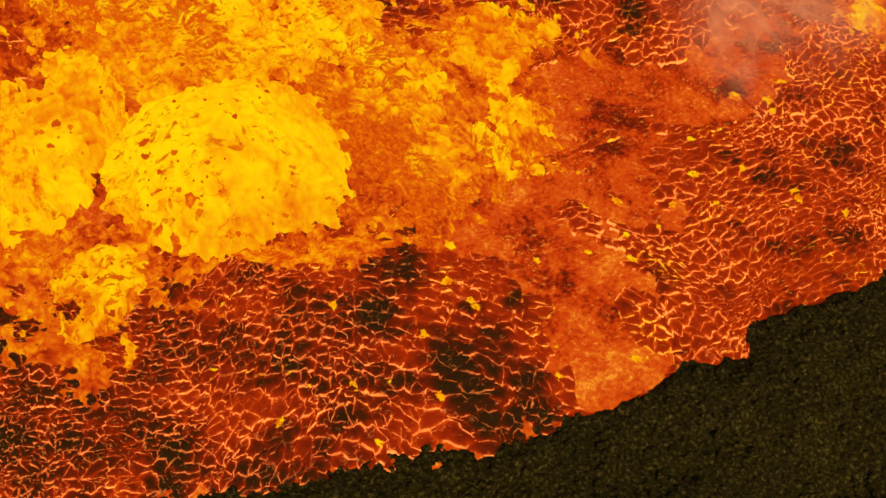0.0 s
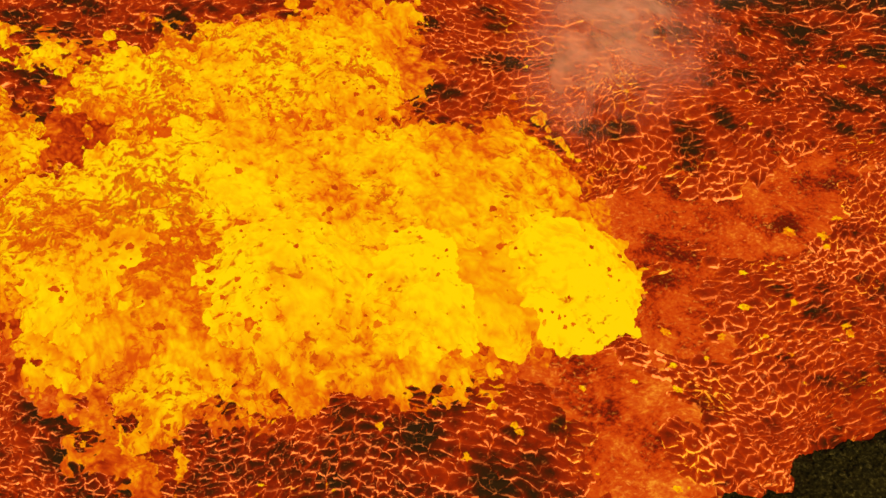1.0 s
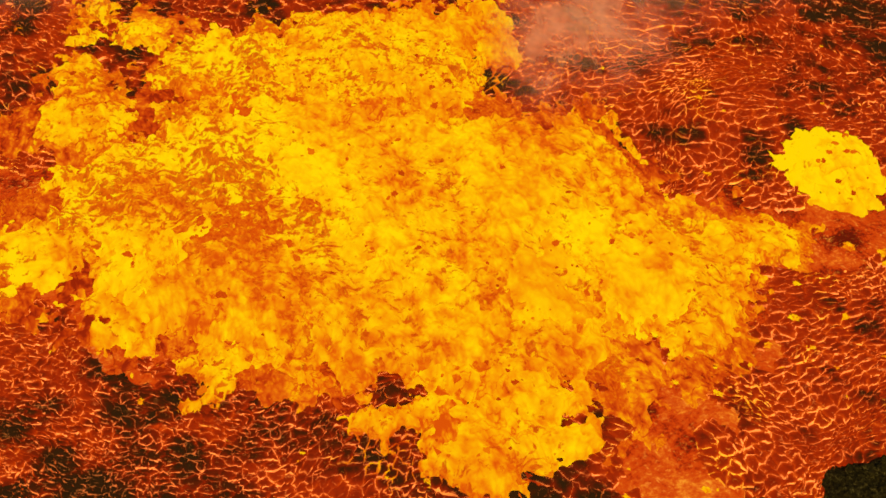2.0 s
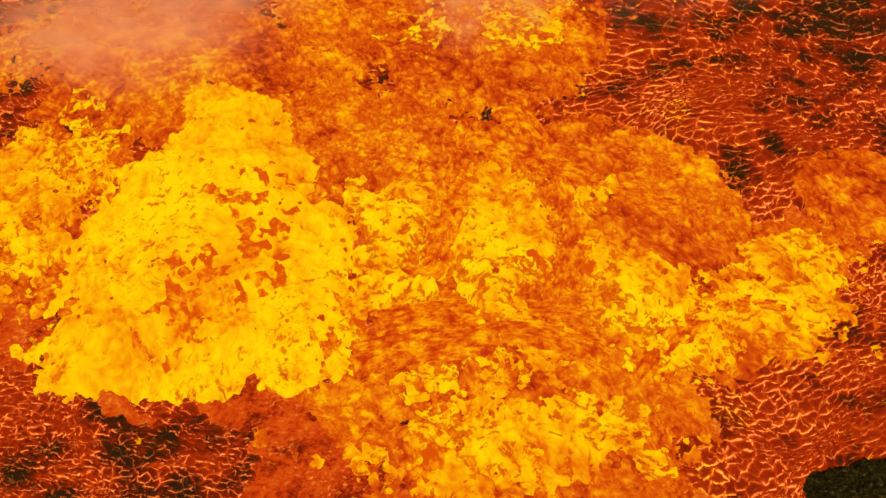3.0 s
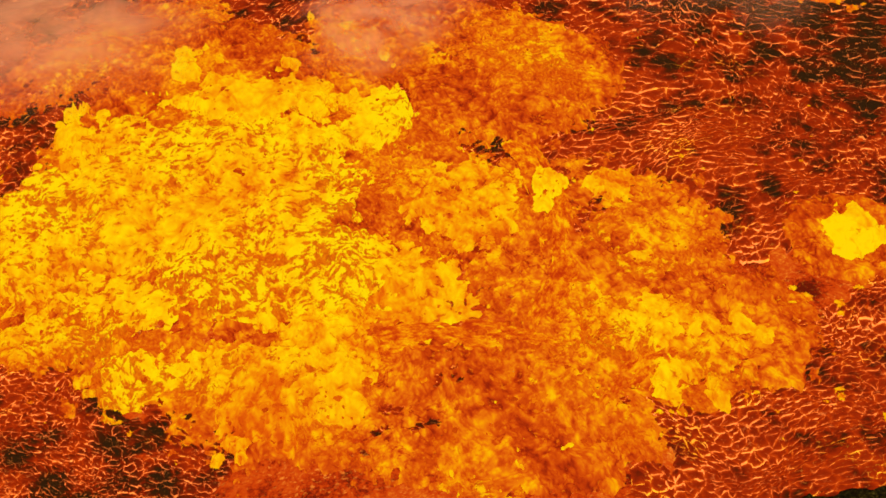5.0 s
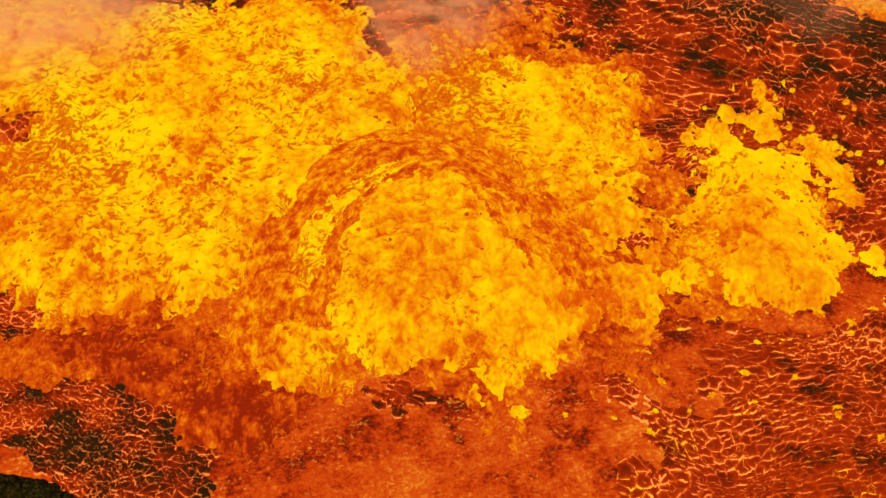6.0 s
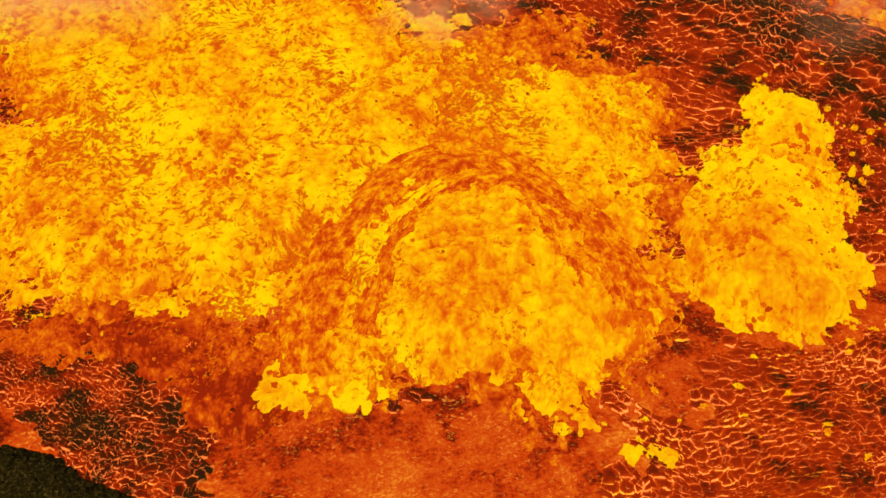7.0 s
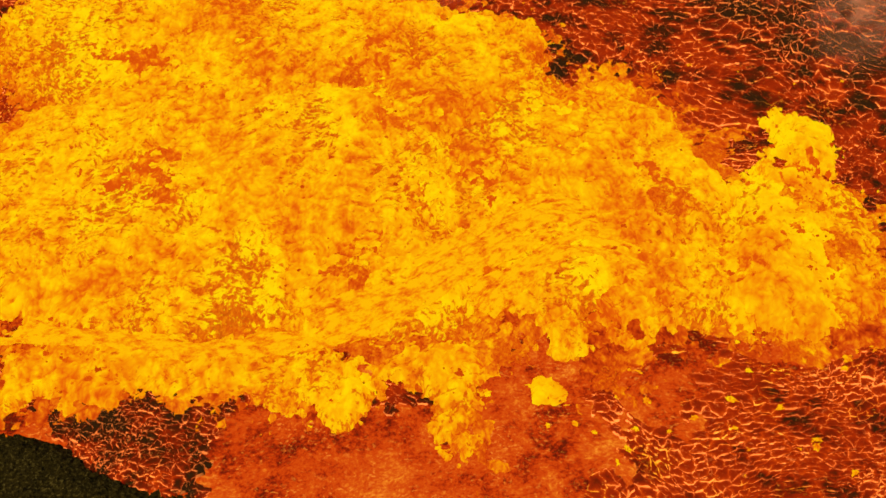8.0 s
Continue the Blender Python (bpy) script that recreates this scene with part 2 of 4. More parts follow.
    stroke = n.math("MULTIPLY", stroke, n.math("SUBTRACT", 1.0, n.math("MULTIPLY", cold, 0.6)))
    edge = n.math("MULTIPLY", n.math("MAXIMUM", edge, n.math("MULTIPLY", n.math("MULTIPLY", web, lit), 0.8)), stroke)
    gold = n.add("ShaderNodeMapRange", {"Value": n.math("ADD", n.noise(at, 0.4, 4)[0], n.math("MULTIPLY", young, 0.05)), "From Min": 0.56, "From Max": 0.70}).outputs[0]
    gold = n.math("MULTIPLY", gold, n.math("SUBTRACT", 1.0, n.math("MULTIPLY", aged, 0.8)))
    crack = n.mix(gold, srgb(255, 136, 58), srgb(255, 180, 34))
    n.bump(fine, 0.6, 0.08)
    return n.glow(n.mix(edge, plate, crack), strength=n.math("MULTIPLY_ADD", edge, 0.7, 1.0), base=(0.018, 0.010, 0.003, 1), rough=0.95)


CRUST = crust_material()


def soil_material():
    n = Nodes("dark_scoria_ground")
    at = n.coords.outputs["Object"]
    big = n.noise(at, 0.35, 4)[0]
    fine = n.noise(at, 6.5, 6, 0.75)[0]
    colour = n.mix(big, n.ramp(fine, [(0.36, (0.008, 0.0055, 0.001, 1)), (0.55, (0.064, 0.046, 0.008, 1)), (0.68, (0.36, 0.27, 0.06, 1))]),
                   n.ramp(fine, [(0.38, (0.007, 0.005, 0.001, 1)), (0.6, (0.050, 0.036, 0.006, 1)), (0.72, (0.28, 0.20, 0.045, 1))]))
    n.put(n.bsdf.inputs["Base Color"], colour)
    n.put(n.bsdf.inputs["Roughness"], 0.95)
    n.put(n.bsdf.inputs["Specular IOR Level"], 0.05)
    n.bump(fine, 1.0, 0.15)
    return n.mat


SOIL = soil_material()


# ---- mesh helpers ----
def mesh_from(name, verts, faces, material, smooth=True):
    me = bpy.data.meshes.new(name)
    me.from_pydata(verts, [], faces)
    me.materials.append(material)
    if smooth:
        me.polygons.foreach_set("use_smooth", [True] * len(me.polygons))
    me.update()
    return me


def grid_mesh(name, xs, ys, height, material, keep=None):
    """A sheet over the lines xs and ys at height(x, y); keep: which of its points stay."""
    X, Y = np.meshgrid(xs, ys, indexing="ij")
    Z = height(X, Y)
    nx, ny = len(xs), len(ys)
    I = np.arange(nx * ny).reshape(nx, ny)
    quads = np.stack([I[:-1, :-1], I[1:, :-1], I[1:, 1:], I[:-1, 1:]], -1).reshape(-1, 4)
    V = np.stack([X, Y, Z], -1).reshape(-1, 3)
    if keep is not None:
        ok = keep(X, Y, Z).reshape(-1)
        quads = quads[ok[quads].any(1)]
        used = np.unique(quads)
        back = np.zeros(len(V), int)
        back[used] = np.arange(len(used))
        V, quads = V[used], back[quads]
    me = bpy.data.meshes.new(name)
    me.vertices.add(len(V))
    me.vertices.foreach_set("co", V.ravel())
    me.loops.add(quads.size)
    me.loops.foreach_set("vertex_index", quads.ravel())
    me.polygons.add(len(quads))
    me.polygons.foreach_set("loop_start", np.arange(0, quads.size, 4))
    me.materials.append(material)
    me.polygons.foreach_set("use_smooth", np.ones(len(quads), bool))
    me.update(calc_edges=True)
    return me


def spread(fine_from, fine_to, step, far, growth=1.35):
    mid = list(np.arange(fine_from, fine_to + step / 2, step))
    out, d = [], step
    lo, hi = mid[0], mid[-1]
    while hi < far:
        d *= growth
        lo, hi = lo - d, hi + d
        mid = [lo] + mid + [hi]
    return np.array(mid)


# ---- the banks and the lake ----
SHORE = [(-400, 260), (-60, 26), (-22, -3.5), (-8.3, -11.8), (-5.5, -13.1), (-3.5, -13.7), (-1, -15.3), (2.5, -16.7), (7.3, -18.2), (13.3, -20.0), (19, -20.9),
         (21.8, -21.2), (23.4, -20.5), (27, -21.2), (30, -21.4), (44, -24), (120, -30), (400, -60)]


def shore(x):
    return np.interp(x, [p[0] for p in SHORE], [p[1] for p in SHORE])


def inland(x, y):
    """How far a place lies beyond the lava's edge, in metres; negative in the lake."""
    wob = 0.42 * fbm(x, y, 1.8, 4, 5) + 0.22 * fbm(x, y, 6.0, 2, 8)
    near = (shore(x) - y) * 0.93 + wob
    east = ((x - 51.0) * 0.86 + (y - 24.0) * 0.5) + 2 * wob
    north = (y - 95) + 3 * wob
    return np.maximum(np.maximum(near, east), north)


def ground_height(x, y):
    d = inland(x, y)
    rise = np.where(d > 0, 0.6 * (1 - np.exp(-d / 0.9)) + 0.02 * np.minimum(d, 40), np.maximum(d, -3) * 0.9)
    rough = 0.16 * fbm(x, y, 0.9, 4, 21, 0.6) + 0.10 * np.abs(fbm(x, y, 0.45, 3, 22, 0.6)) + 0.4 * fbm(x, y, 7.0, 3, 23)
    return rise + np.where(d > -0.5, rough, 0)


ground = tagged(new("ground", grid_mesh("ground", spread(-14, 50, 0.26, 2600), spread(-33, -9, 0.2, 2600), ground_height, SOIL)),
                "dark brown rough scoria ground around the lava lake", "ground", kind="structure")

lake = tagged(new("lava_lake", grid_mesh("lava_lake", np.arange(-70, 75, 0.7), np.arange(-26, 100, 0.7),
                                         lambda x, y: 0.05 * fbm(x, y, 3.0, 3, 2), LAKE)),
              "glowing orange lava lake under a thin young skin", "lava", kind="structure")

VENT = [(-16, 7, 7.5), (0, 3.0, 7.0), (10, -1.0, 7.2), (20, -5.5, 5.6), (30, -8.0, 2.4), (39, -8.4, 1.6)]


def open_lava(x, y):
    """Positive where the lava has no crust: along the vent and on young patches."""
    best = np.full(np.shape(x), -99.0)
    for (ax, ay, ar), (bx, by, br) in zip(VENT, VENT[1:]):
        t = np.clip(((x - ax) * (bx - ax) + (y - ay) * (by - ay)) / ((bx - ax) ** 2 + (by - ay) ** 2), 0, 1)
        best = np.maximum(best, ar + (br - ar) * t - np.hypot(x - ax - t * (bx - ax), y - ay - t * (by - ay)))
    for px, py, r in ((17.2, -18.2, 2.0), (18.2, -11.5, 4.0), (19.2, -15.2, 3.0), (24.0, -12.6, 2.6)):
        best = np.maximum(best, r - np.hypot(x - px, y - py))
    return best + 1.5 * fbm(x, y, 4.5, 4, 40)


def clip_cell(poly, mx, my, nx, ny):
    out = []
    for k in range(len(poly)):
        (ax, ay), (bx, by) = poly[k], poly[(k + 1) % len(poly)]
        da, db = (ax - mx) * nx + (ay - my) * ny, (bx - mx) * nx + (by - my) * ny
        if da <= 0:
            out.append((ax, ay))
        if da * db < 0:
            t = da / (da - db)
            out.append((ax + (bx - ax) * t, ay + (by - ay) * t))
    return out


LONG, SHORT, TURN = 0.68, 0.31, radians(-33)
COLUMNS, ROWS_OF_CELLS = 196, 174


def bank_side(x, y):
    """1 on the crust along the eastern near bank, whose cracks run level with the bank; 0 elsewhere."""
    return np.clip((x - 18) / 4, 0, 1) * np.clip((5 - y) / 9, 0, 1)


def far_side(x, y):
    """1 on the young crust just beyond the vent, where a close net of cracks stays bright."""
    return np.exp(-((x - 31) / 6.5) ** 2 - ((y - 6) / 8.5) ** 2)


def net_place(p):
    """From the net of cells to metres: plates are small by the near bank and grow towards the older, far crust."""
    a, d = (p[..., 0] - COLUMNS * 0.56) * LONG, p[..., 1] * SHORT - 25
    far = np.maximum(d, 0)
    y = d + 0.06 * far * far
    x = np.where(a < 0, 0.74, 1.0) * a * (1 + 0.022 * far)
    ca, sa = math.cos(TURN), math.sin(TURN)
    x, y = 16 + x * ca - y * sa, -8 + x * sa + y * ca
    return np.stack([x, y + 0.55 * (np.clip(x, 19, 44) - 19) * np.clip((6 - y) / 10, 0, 1)], -1)


def crust_net():
    rng = np.random.RandomState(3)
    seeds = np.stack(np.meshgrid(np.arange(COLUMNS), np.arange(ROWS_OF_CELLS), indexing="ij"), -1) + rng.uniform(-0.72, 0.72, (COLUMNS, ROWS_OF_CELLS, 2))
    seeds[:, 1::2, 0] += 0.5
    return seeds


def plate_outline(i, j, seeds):
    su, sv = seeds[i, j]
    poly = [(su - 2, sv - 2), (su + 2, sv - 2), (su + 2, sv + 2), (su - 2, sv + 2)]
    for di in (-2, -1, 0, 1, 2):
        for dj in (-2, -1, 0, 1, 2):
            if di or dj:
                tu, tv = seeds[i + di, j + dj]
                poly = clip_cell(poly, (su + tu) / 2, (sv + tv) / 2, tu - su, tv - sv)
    pts = []
    for k in range(len(poly)):
        a, b = poly[k], poly[(k + 1) % len(poly)]
        m = 4 if abs(a[0] - b[0]) > 0.45 else 3 if (a[0] - b[0]) ** 2 + (a[1] - b[1]) ** 2 > 0.1 else 1
        for q in range(m):
            t = q / m
            pts.append((a[0] + (b[0] - a[0]) * t, a[1] + (b[1] - a[1]) * t))
    return net_place(np.array(pts))


def build_crust():
    """Sorts the plates into the resting crust, the front raft that founders, and the nearest plates that are pieces of their own."""
    seeds = crust_net()
    cells = [(i, j) for i in range(2, COLUMNS - 2) for j in range(2, ROWS_OF_CELLS - 2)]
    C = net_place(seeds[2:-2, 2:-2].reshape(-1, 2))
    here = (C[:, 0] > -24) & (C[:, 0] < 54) & (C[:, 1] > -24) & (C[:, 1] < 48)
    free = open_lava(C[:, 0], C[:, 1])
    dry = inland(C[:, 0], C[:, 1])
    torn = fbm(C[:, 0], C[:, 1], 1.6, 3, 61)
    keep = here & (free < 0.3 + 0.9 * torn) & (dry < 0.8) & (fbm(C[:, 0], C[:, 1], 0.7, 2, 63) > -1.25)
    front = (C[:, 0] > 2.2 + 1.2 * fbm(C[:, 0], C[:, 1], 3.0, 3, 70)) & (C[:, 0] < 18.5) & (C[:, 1] < -5) & (fbm(C[:, 0], C[:, 1], 3.4, 4, 72) < 0.75)
    wide = fbm(C[:, 0], C[:, 1], 2.5, 2, 90)
    rng = np.random.RandomState(8)
    out = {"rest": [], "front": []}
    outlines = [plate_outline(cells[k][0], cells[k][1], seeds) for k in np.nonzero(keep)[0]]
    P = np.concatenate(outlines)
    P = P + np.stack([0.24 * fbm(P[:, 0], P[:, 1], 0.35, 3, 81, 0.85) + 0.5 * fbm(P[:, 0], P[:, 1], 4.0, 2, 83) + 2.6 * fbm(P[:, 0], P[:, 1], 11.0, 2, 85),
                      0.17 * fbm(P[:, 0], P[:, 1], 0.35, 3, 82, 0.85) + 0.5 * fbm(P[:, 0], P[:, 1], 4.0, 2, 84) + 2.6 * fbm(P[:, 0], P[:, 1], 11.0, 2, 86)], 1)
    ends = np.cumsum([len(p) for p in outlines])
    pieces = np.split(P, ends[:-1])
    M = np.array([p.mean(0) for p in pieces])
    ashore = inland(M[:, 0], M[:, 1]) > 0.4
    for k, p, mid, off in zip(np.nonzero(keep)[0], pieces, M, ashore):
        if off:
            continue
        gap = 0.006 + 0.03 * max(0.0, float(wide[k])) + 0.008 * rng.rand()
        d = p - mid
        r = np.hypot(d[:, 0], d[:, 1])[:, None]
        p = mid + d * np.maximum(0.3, 1 - gap / np.maximum(r, 0.05))
        out["front" if front[k] else "rest"].append((mid, p, 0.07 + 0.07 * rng.rand(), rng.uniform(-0.06, 0.06, 2)))
    return out


def plate_geometry(mid, p, thick, tilt, origin=(0, 0)):
    n = len(p)
    d = p - mid
    top = thick + d @ tilt
    V = [(x - origin[0], y - origin[1], z) for (x, y), z in zip(p, top)]
    V += [(mid[0] + q[0] * 1.03 - origin[0], mid[1] + q[1] * 1.03 - origin[1], -0.12) for q in d]
    V.append((mid[0] - origin[0], mid[1] - origin[1], thick + 0.05))
    F = [(k, (k + 1) % n, 2 * n) for k in range(n)] + [(n + k, n + (k + 1) % n, (k + 1) % n, k) for k in range(n)]
    level = float(bank_side(mid[0], mid[1]))
    along = np.abs(d @ np.array([0.545 - 0.465 * level, 0.84 + 0.15 * level])) / np.maximum(np.hypot(d[:, 0], d[:, 1]), 0.01)
    low = 0.66 + 0.10 * level + 0.14 * min(max((mid[0] - 28) / 4, 0), 1) * min(max((-11 - mid[1]) / 4, 0), 1) + 0.18 * min(max((5 - mid[0]) / 2, 0), 1) + 0.20 * float(far_side(mid[0], mid[1]))
    rim = (low + (1 - low) * np.clip(along * 1.35, 0, 1)).tolist()
    return V, F, rim + rim + [0.0]


def plates_mesh(name, plates, origin=(0, 0)):
    V, F, R, A = [], [], [], []
    mids = np.array([q[0] for q in plates])
    near_melt = 0.26 * np.clip(1 + open_lava(mids[:, 0], mids[:, 1]) / 4, 0, 1)
    for (mid, p, thick, tilt), hot_side in zip(plates, near_melt):
        old = 0.34 * np.clip((mid[0] + 0.6 * mid[1] - 44) / 8, 0, 1) - 0.22 * far_side(mid[0], mid[1]) + 0.15 * np.clip((5.5 - mid[0]) / 2, 0, 1) * np.clip((-3 - mid[1]) / 3, 0, 1)
        old += 0.20 * np.clip((18.5 - mid[0]) / 2, 0, 1) * np.clip((mid[0] - 5) / 2, 0, 1) * np.clip((-8 - mid[1]) / 3, 0, 1)
        old -= float(hot_side)
        old -= 0.16 * np.clip((mid[0] - 19) / 3, 0, 1) * np.clip((-4 - mid[1]) / 4, 0, 1)
        v, f, r = plate_geometry(mid, p, thick, tilt, origin)
        o = len(V)
        V += v
        F += [tuple(a + o for a in q) for q in f]
        R += r
        A += [float(old)] * len(r)
    me = mesh_from(name, V, F, CRUST, smooth=False)
    me.attributes.new("rim", "FLOAT", "POINT").data.foreach_set("value", R)
    me.attributes.new("age", "FLOAT", "POINT").data.foreach_set("value", A)
    return me


plates = build_crust()


# ---- surges of molten lava ----
def reach(lobes, X, Y):
    """How far inside the nearest lobe a place lies, in metres."""
    s = np.full(X.shape, -50.0)
    for x, y, rx, ry, turn in lobes:
        a = radians(turn)
        u, v = (X - x) * math.cos(a) + (Y - y) * math.sin(a), -(X - x) * math.sin(a) + (Y - y) * math.cos(a)
        s = np.maximum(s, (1 - np.hypot(u / rx, v / ry)) * min(rx, ry))
    return s


def ragged(X, Y, seed):
    Y = Y * 0.75
    return 0.70 * fbm(X, Y, 3.6, 3, seed) + 0.62 * fbm(X, Y, 1.3, 3, seed + 7, 0.6) + 0.58 * fbm(X, Y, 0.55, 3, seed + 9, 0.75)


def billow(X, Y, seed):
    return 0.55 - np.abs(fbm(X + 0.6 * fbm(X, Y, 1.5, 2, seed + 3), Y + 0.6 * fbm(X, Y, 1.5, 2, seed + 4), 1.1, 4, seed + 12, 0.55))


def surge_height(lobes, h, width, rag, relief, seed):
    def height(X, Y):
        s = reach(lobes, X, Y) + rag * ragged(X, Y, seed)
        z = np.where(s > 0, h * (1 - np.exp(-np.maximum(s, 0) / width)), np.maximum(s * 0.9, -2.5))
        return z + np.clip(s / 0.6, 0, 1) * relief * billow(X, Y, seed)
    return height


def add_fold(me, seed, inside=None):
    co = np.empty(len(me.vertices) * 3)
    me.vertices.foreach_get("co", co)
    co = co.reshape(-1, 3)
    me.attributes.new("fold", "FLOAT", "POINT").data.foreach_set("value", billow(co[:, 0], co[:, 1], seed))
    if inside is not None:
        me.attributes.new("thin", "FLOAT", "POINT").data.foreach_set("value", np.exp(-np.maximum(inside(co[:, 0], co[:, 1]), 0) / 0.9))
    return me


def streak_material(name, shift):
    """Skin drawn out by the flow into long threads, rust to gold."""
    n = Nodes(name)
    across = n.add("ShaderNodeAttribute", attribute_name="across").outputs["Fac"]
    along = n.add("ShaderNodeAttribute", attribute_name="along").outputs["Fac"]
    at = n.add("ShaderNodeCombineXYZ", {0: n.math("MULTIPLY", along, 0.55), 1: across, 2: n.add("ShaderNodeObjectInfo").outputs["Random"]}).outputs[0]
    thread = n.noise(n.warp(at, 0.8, 0.6), 2.6, 6, 0.75)[0]
    broken = n.noise(n.coords.outputs["Object"], 1.2, 4, 0.6)[0]
    heat = n.math("ADD", n.math("MULTIPLY", n.math("SUBTRACT", thread, 0.5), 2.8), n.math("MULTIPLY", n.math("SUBTRACT", broken, 0.5), 1.2))
    n.bump(thread, 0.6, 0.1)
    return n.glow(n.ramp(n.math("ADD", heat, 0.46 + shift), [(0.0, srgb(192, 50, 2)), (0.22, srgb(216, 76, 2)), (0.42, srgb(236, 112, 2)), (0.62, AMBER), (0.85, GOLD)]))


STREAK = streak_material("drawn_out_lava_skin", -0.07)
BRIGHT_STREAK = streak_material("drawn_out_melt", 0.28)


def curve_through(points, count):
    """Evenly many places on a smooth line through the points."""
    P = np.array([points[0]] + list(points) + [points[-1]], float)
    out = []
    for t in np.linspace(0, len(points) - 1.0001, count):
        k, u = int(t), t - int(t)
        a, b, c, d = P[k], P[k + 1], P[k + 2], P[k + 3]
        out.append(0.5 * (2 * b + (c - a) * u + (2 * a - 5 * b + 4 * c - d) * u * u + (3 * b - a - 3 * c + d) * u ** 3))
    return np.array(out)


def skin_band(ob, height, points, width, floor, seed, material=STREAK):
    """A long band of drawn-out skin that lies on a surge and breaks up into threads at its edges."""
    line = curve_through([(x - ob.location.x, y - ob.location.y) for x, y in points], 26 * len(points))
    step = np.gradient(line, axis=0)
    size = np.hypot(step[:, 0], step[:, 1])
    side = np.stack([-step[:, 1], step[:, 0]], 1) / size[:, None]
    run = np.cumsum(size)
    ends = np.minimum(run, run[-1] - run)
    m = 30
    v = np.linspace(-1, 1, m)
    U, W = np.meshgrid(run, v * width, indexing="ij")
    X, Y = line[:, None, 0] + side[:, None, 0] * W, line[:, None, 1] + side[:, None, 1] * W
    s = 0.9 * (1 - np.abs(W) / width) + 0.95 * fbm(U * 0.25, W, 0.5, 3, seed) - 0.38 - 0.6 * np.exp(-ends / 0.8)[:, None]
    Z = np.maximum(height(X, Y), floor) + np.clip(s * 0.3, -0.4, 0.10)
    rows = len(run)
    I = np.arange(rows * m).reshape(rows, m)
    F = np.stack([I[:-1, :-1], I[1:, :-1], I[1:, 1:], I[:-1, 1:]], -1).reshape(-1, 4)
    shown = (s > -0.5).reshape(-1)
    F = F[shown[F].any(1)]
    me = mesh_from("skin_band", np.stack([X, Y, Z], -1).reshape(-1, 3).tolist(), F.tolist(), material)
    me.attributes.new("along", "FLOAT", "POINT").data.foreach_set("value", U.ravel())
    me.attributes.new("across", "FLOAT", "POINT").data.foreach_set("value", W.ravel())
    tagged(new("skin_band", me), "drawn-out threads of orange skin along the flow").parent = ob


def surge(name, label, lobes, h, width, material, rag=0.9, relief=0.25, folds=(), bands=(), group="lava surges"):
    """A mound or sheet of molten lava, its origin at its first lobe, with scraps of older skin folded on it."""
    seed = 100 + 13 * len(SURGES)
    ox, oy = lobes[0][0], lobes[0][1]
    local = [(x - ox, y - oy, rx, ry, t) for x, y, rx, ry, t in lobes]
    lo = [min(l[k] - max(l[2], l[3]) for l in local) - 2.0 for k in (0, 1)]
    hi = [max(l[k] + max(l[2], l[3]) for l in local) + 2.0 for k in (0, 1)]
    step = 0.15 if max(hi[0] - lo[0], hi[1] - lo[1]) < 26 else 0.2
    height = surge_height(local, h, width, rag, relief, seed)
    ob = tagged(new(name), label, CATEGORIES[name], group)
    ob.location = (ox, oy, 0)
    me = grid_mesh("melt", np.arange(lo[0], hi[0], step), np.arange(lo[1], hi[1], step), height, material, lambda X, Y, Z: Z > -2.3)
    new("melt", add_fold(me, seed, lambda X, Y: reach(local, X, Y) + rag * ragged(X, Y, seed))).parent = ob
    if material not in (DULL, BRIGHT, PURE, MARGIN, SKIN):
        wider = [(x, y, rx + 1.1, ry + 0.9, t) for x, y, rx, ry, t in local]
        apron = surge_height(wider, 0.17, 0.5, rag + 0.9, 0.06, seed + 400)
        me = grid_mesh("cooled_margin", np.arange(lo[0] - 1.2, hi[0] + 1.2, 0.22), np.arange(lo[1] - 1.2, hi[1] + 1.2, 0.22), apron, MARGIN,
                       lambda X, Y, Z: Z > -2.0)
        tagged(new("cooled_margin", add_fold(me, seed + 6)), "thin orange skin along the melt's edge").parent = ob
    for k, (x, y, rx, ry, turn) in enumerate(folds):
        patch = [(x - ox, y - oy, rx, ry, turn)]
        r = max(rx, ry) + 1.6

        def folded(X, Y):
            bend = 1.2 * fbm(X, Y, 2.6, 2, seed + 90 + k), 1.2 * fbm(X, Y, 2.6, 2, seed + 190 + k)
            s = reach(patch, X + bend[0], Y + bend[1]) + 0.9 * min(rx, ry, 1.0) * ragged(X * 1.3, Y * 1.3, seed + 50 + k) + 0.75 * fbm(X, Y * 0.8, 0.42, 2, seed + 60 + k)
            return height(X, Y) + np.clip(s * 0.5, -0.3, 0.07)

        me = grid_mesh("skin_fold", np.arange(patch[0][0] - r, patch[0][0] + r, 0.13), np.arange(patch[0][1] - r, patch[0][1] + r, 0.13), folded, FOLD)
        fold = tagged(new("skin_fold", add_fold(me, seed + 5)), "torn dull orange skin folded into the melt")
        fold.parent = ob
    for k, (points, wide, floor, *other) in enumerate(bands):
        skin_band(ob, height, points, wide, floor, seed + 70 + k, *other)
    SURGES.append((ob, height, local, lo, hi, seed))
    return ob


SURGES = []
PLANS = []


def rising(ob, *levels):
    """Plans a surge's way: seconds and level, and where it drifts, how far east and north."""
    PLANS.append((ob, levels))
    return ob


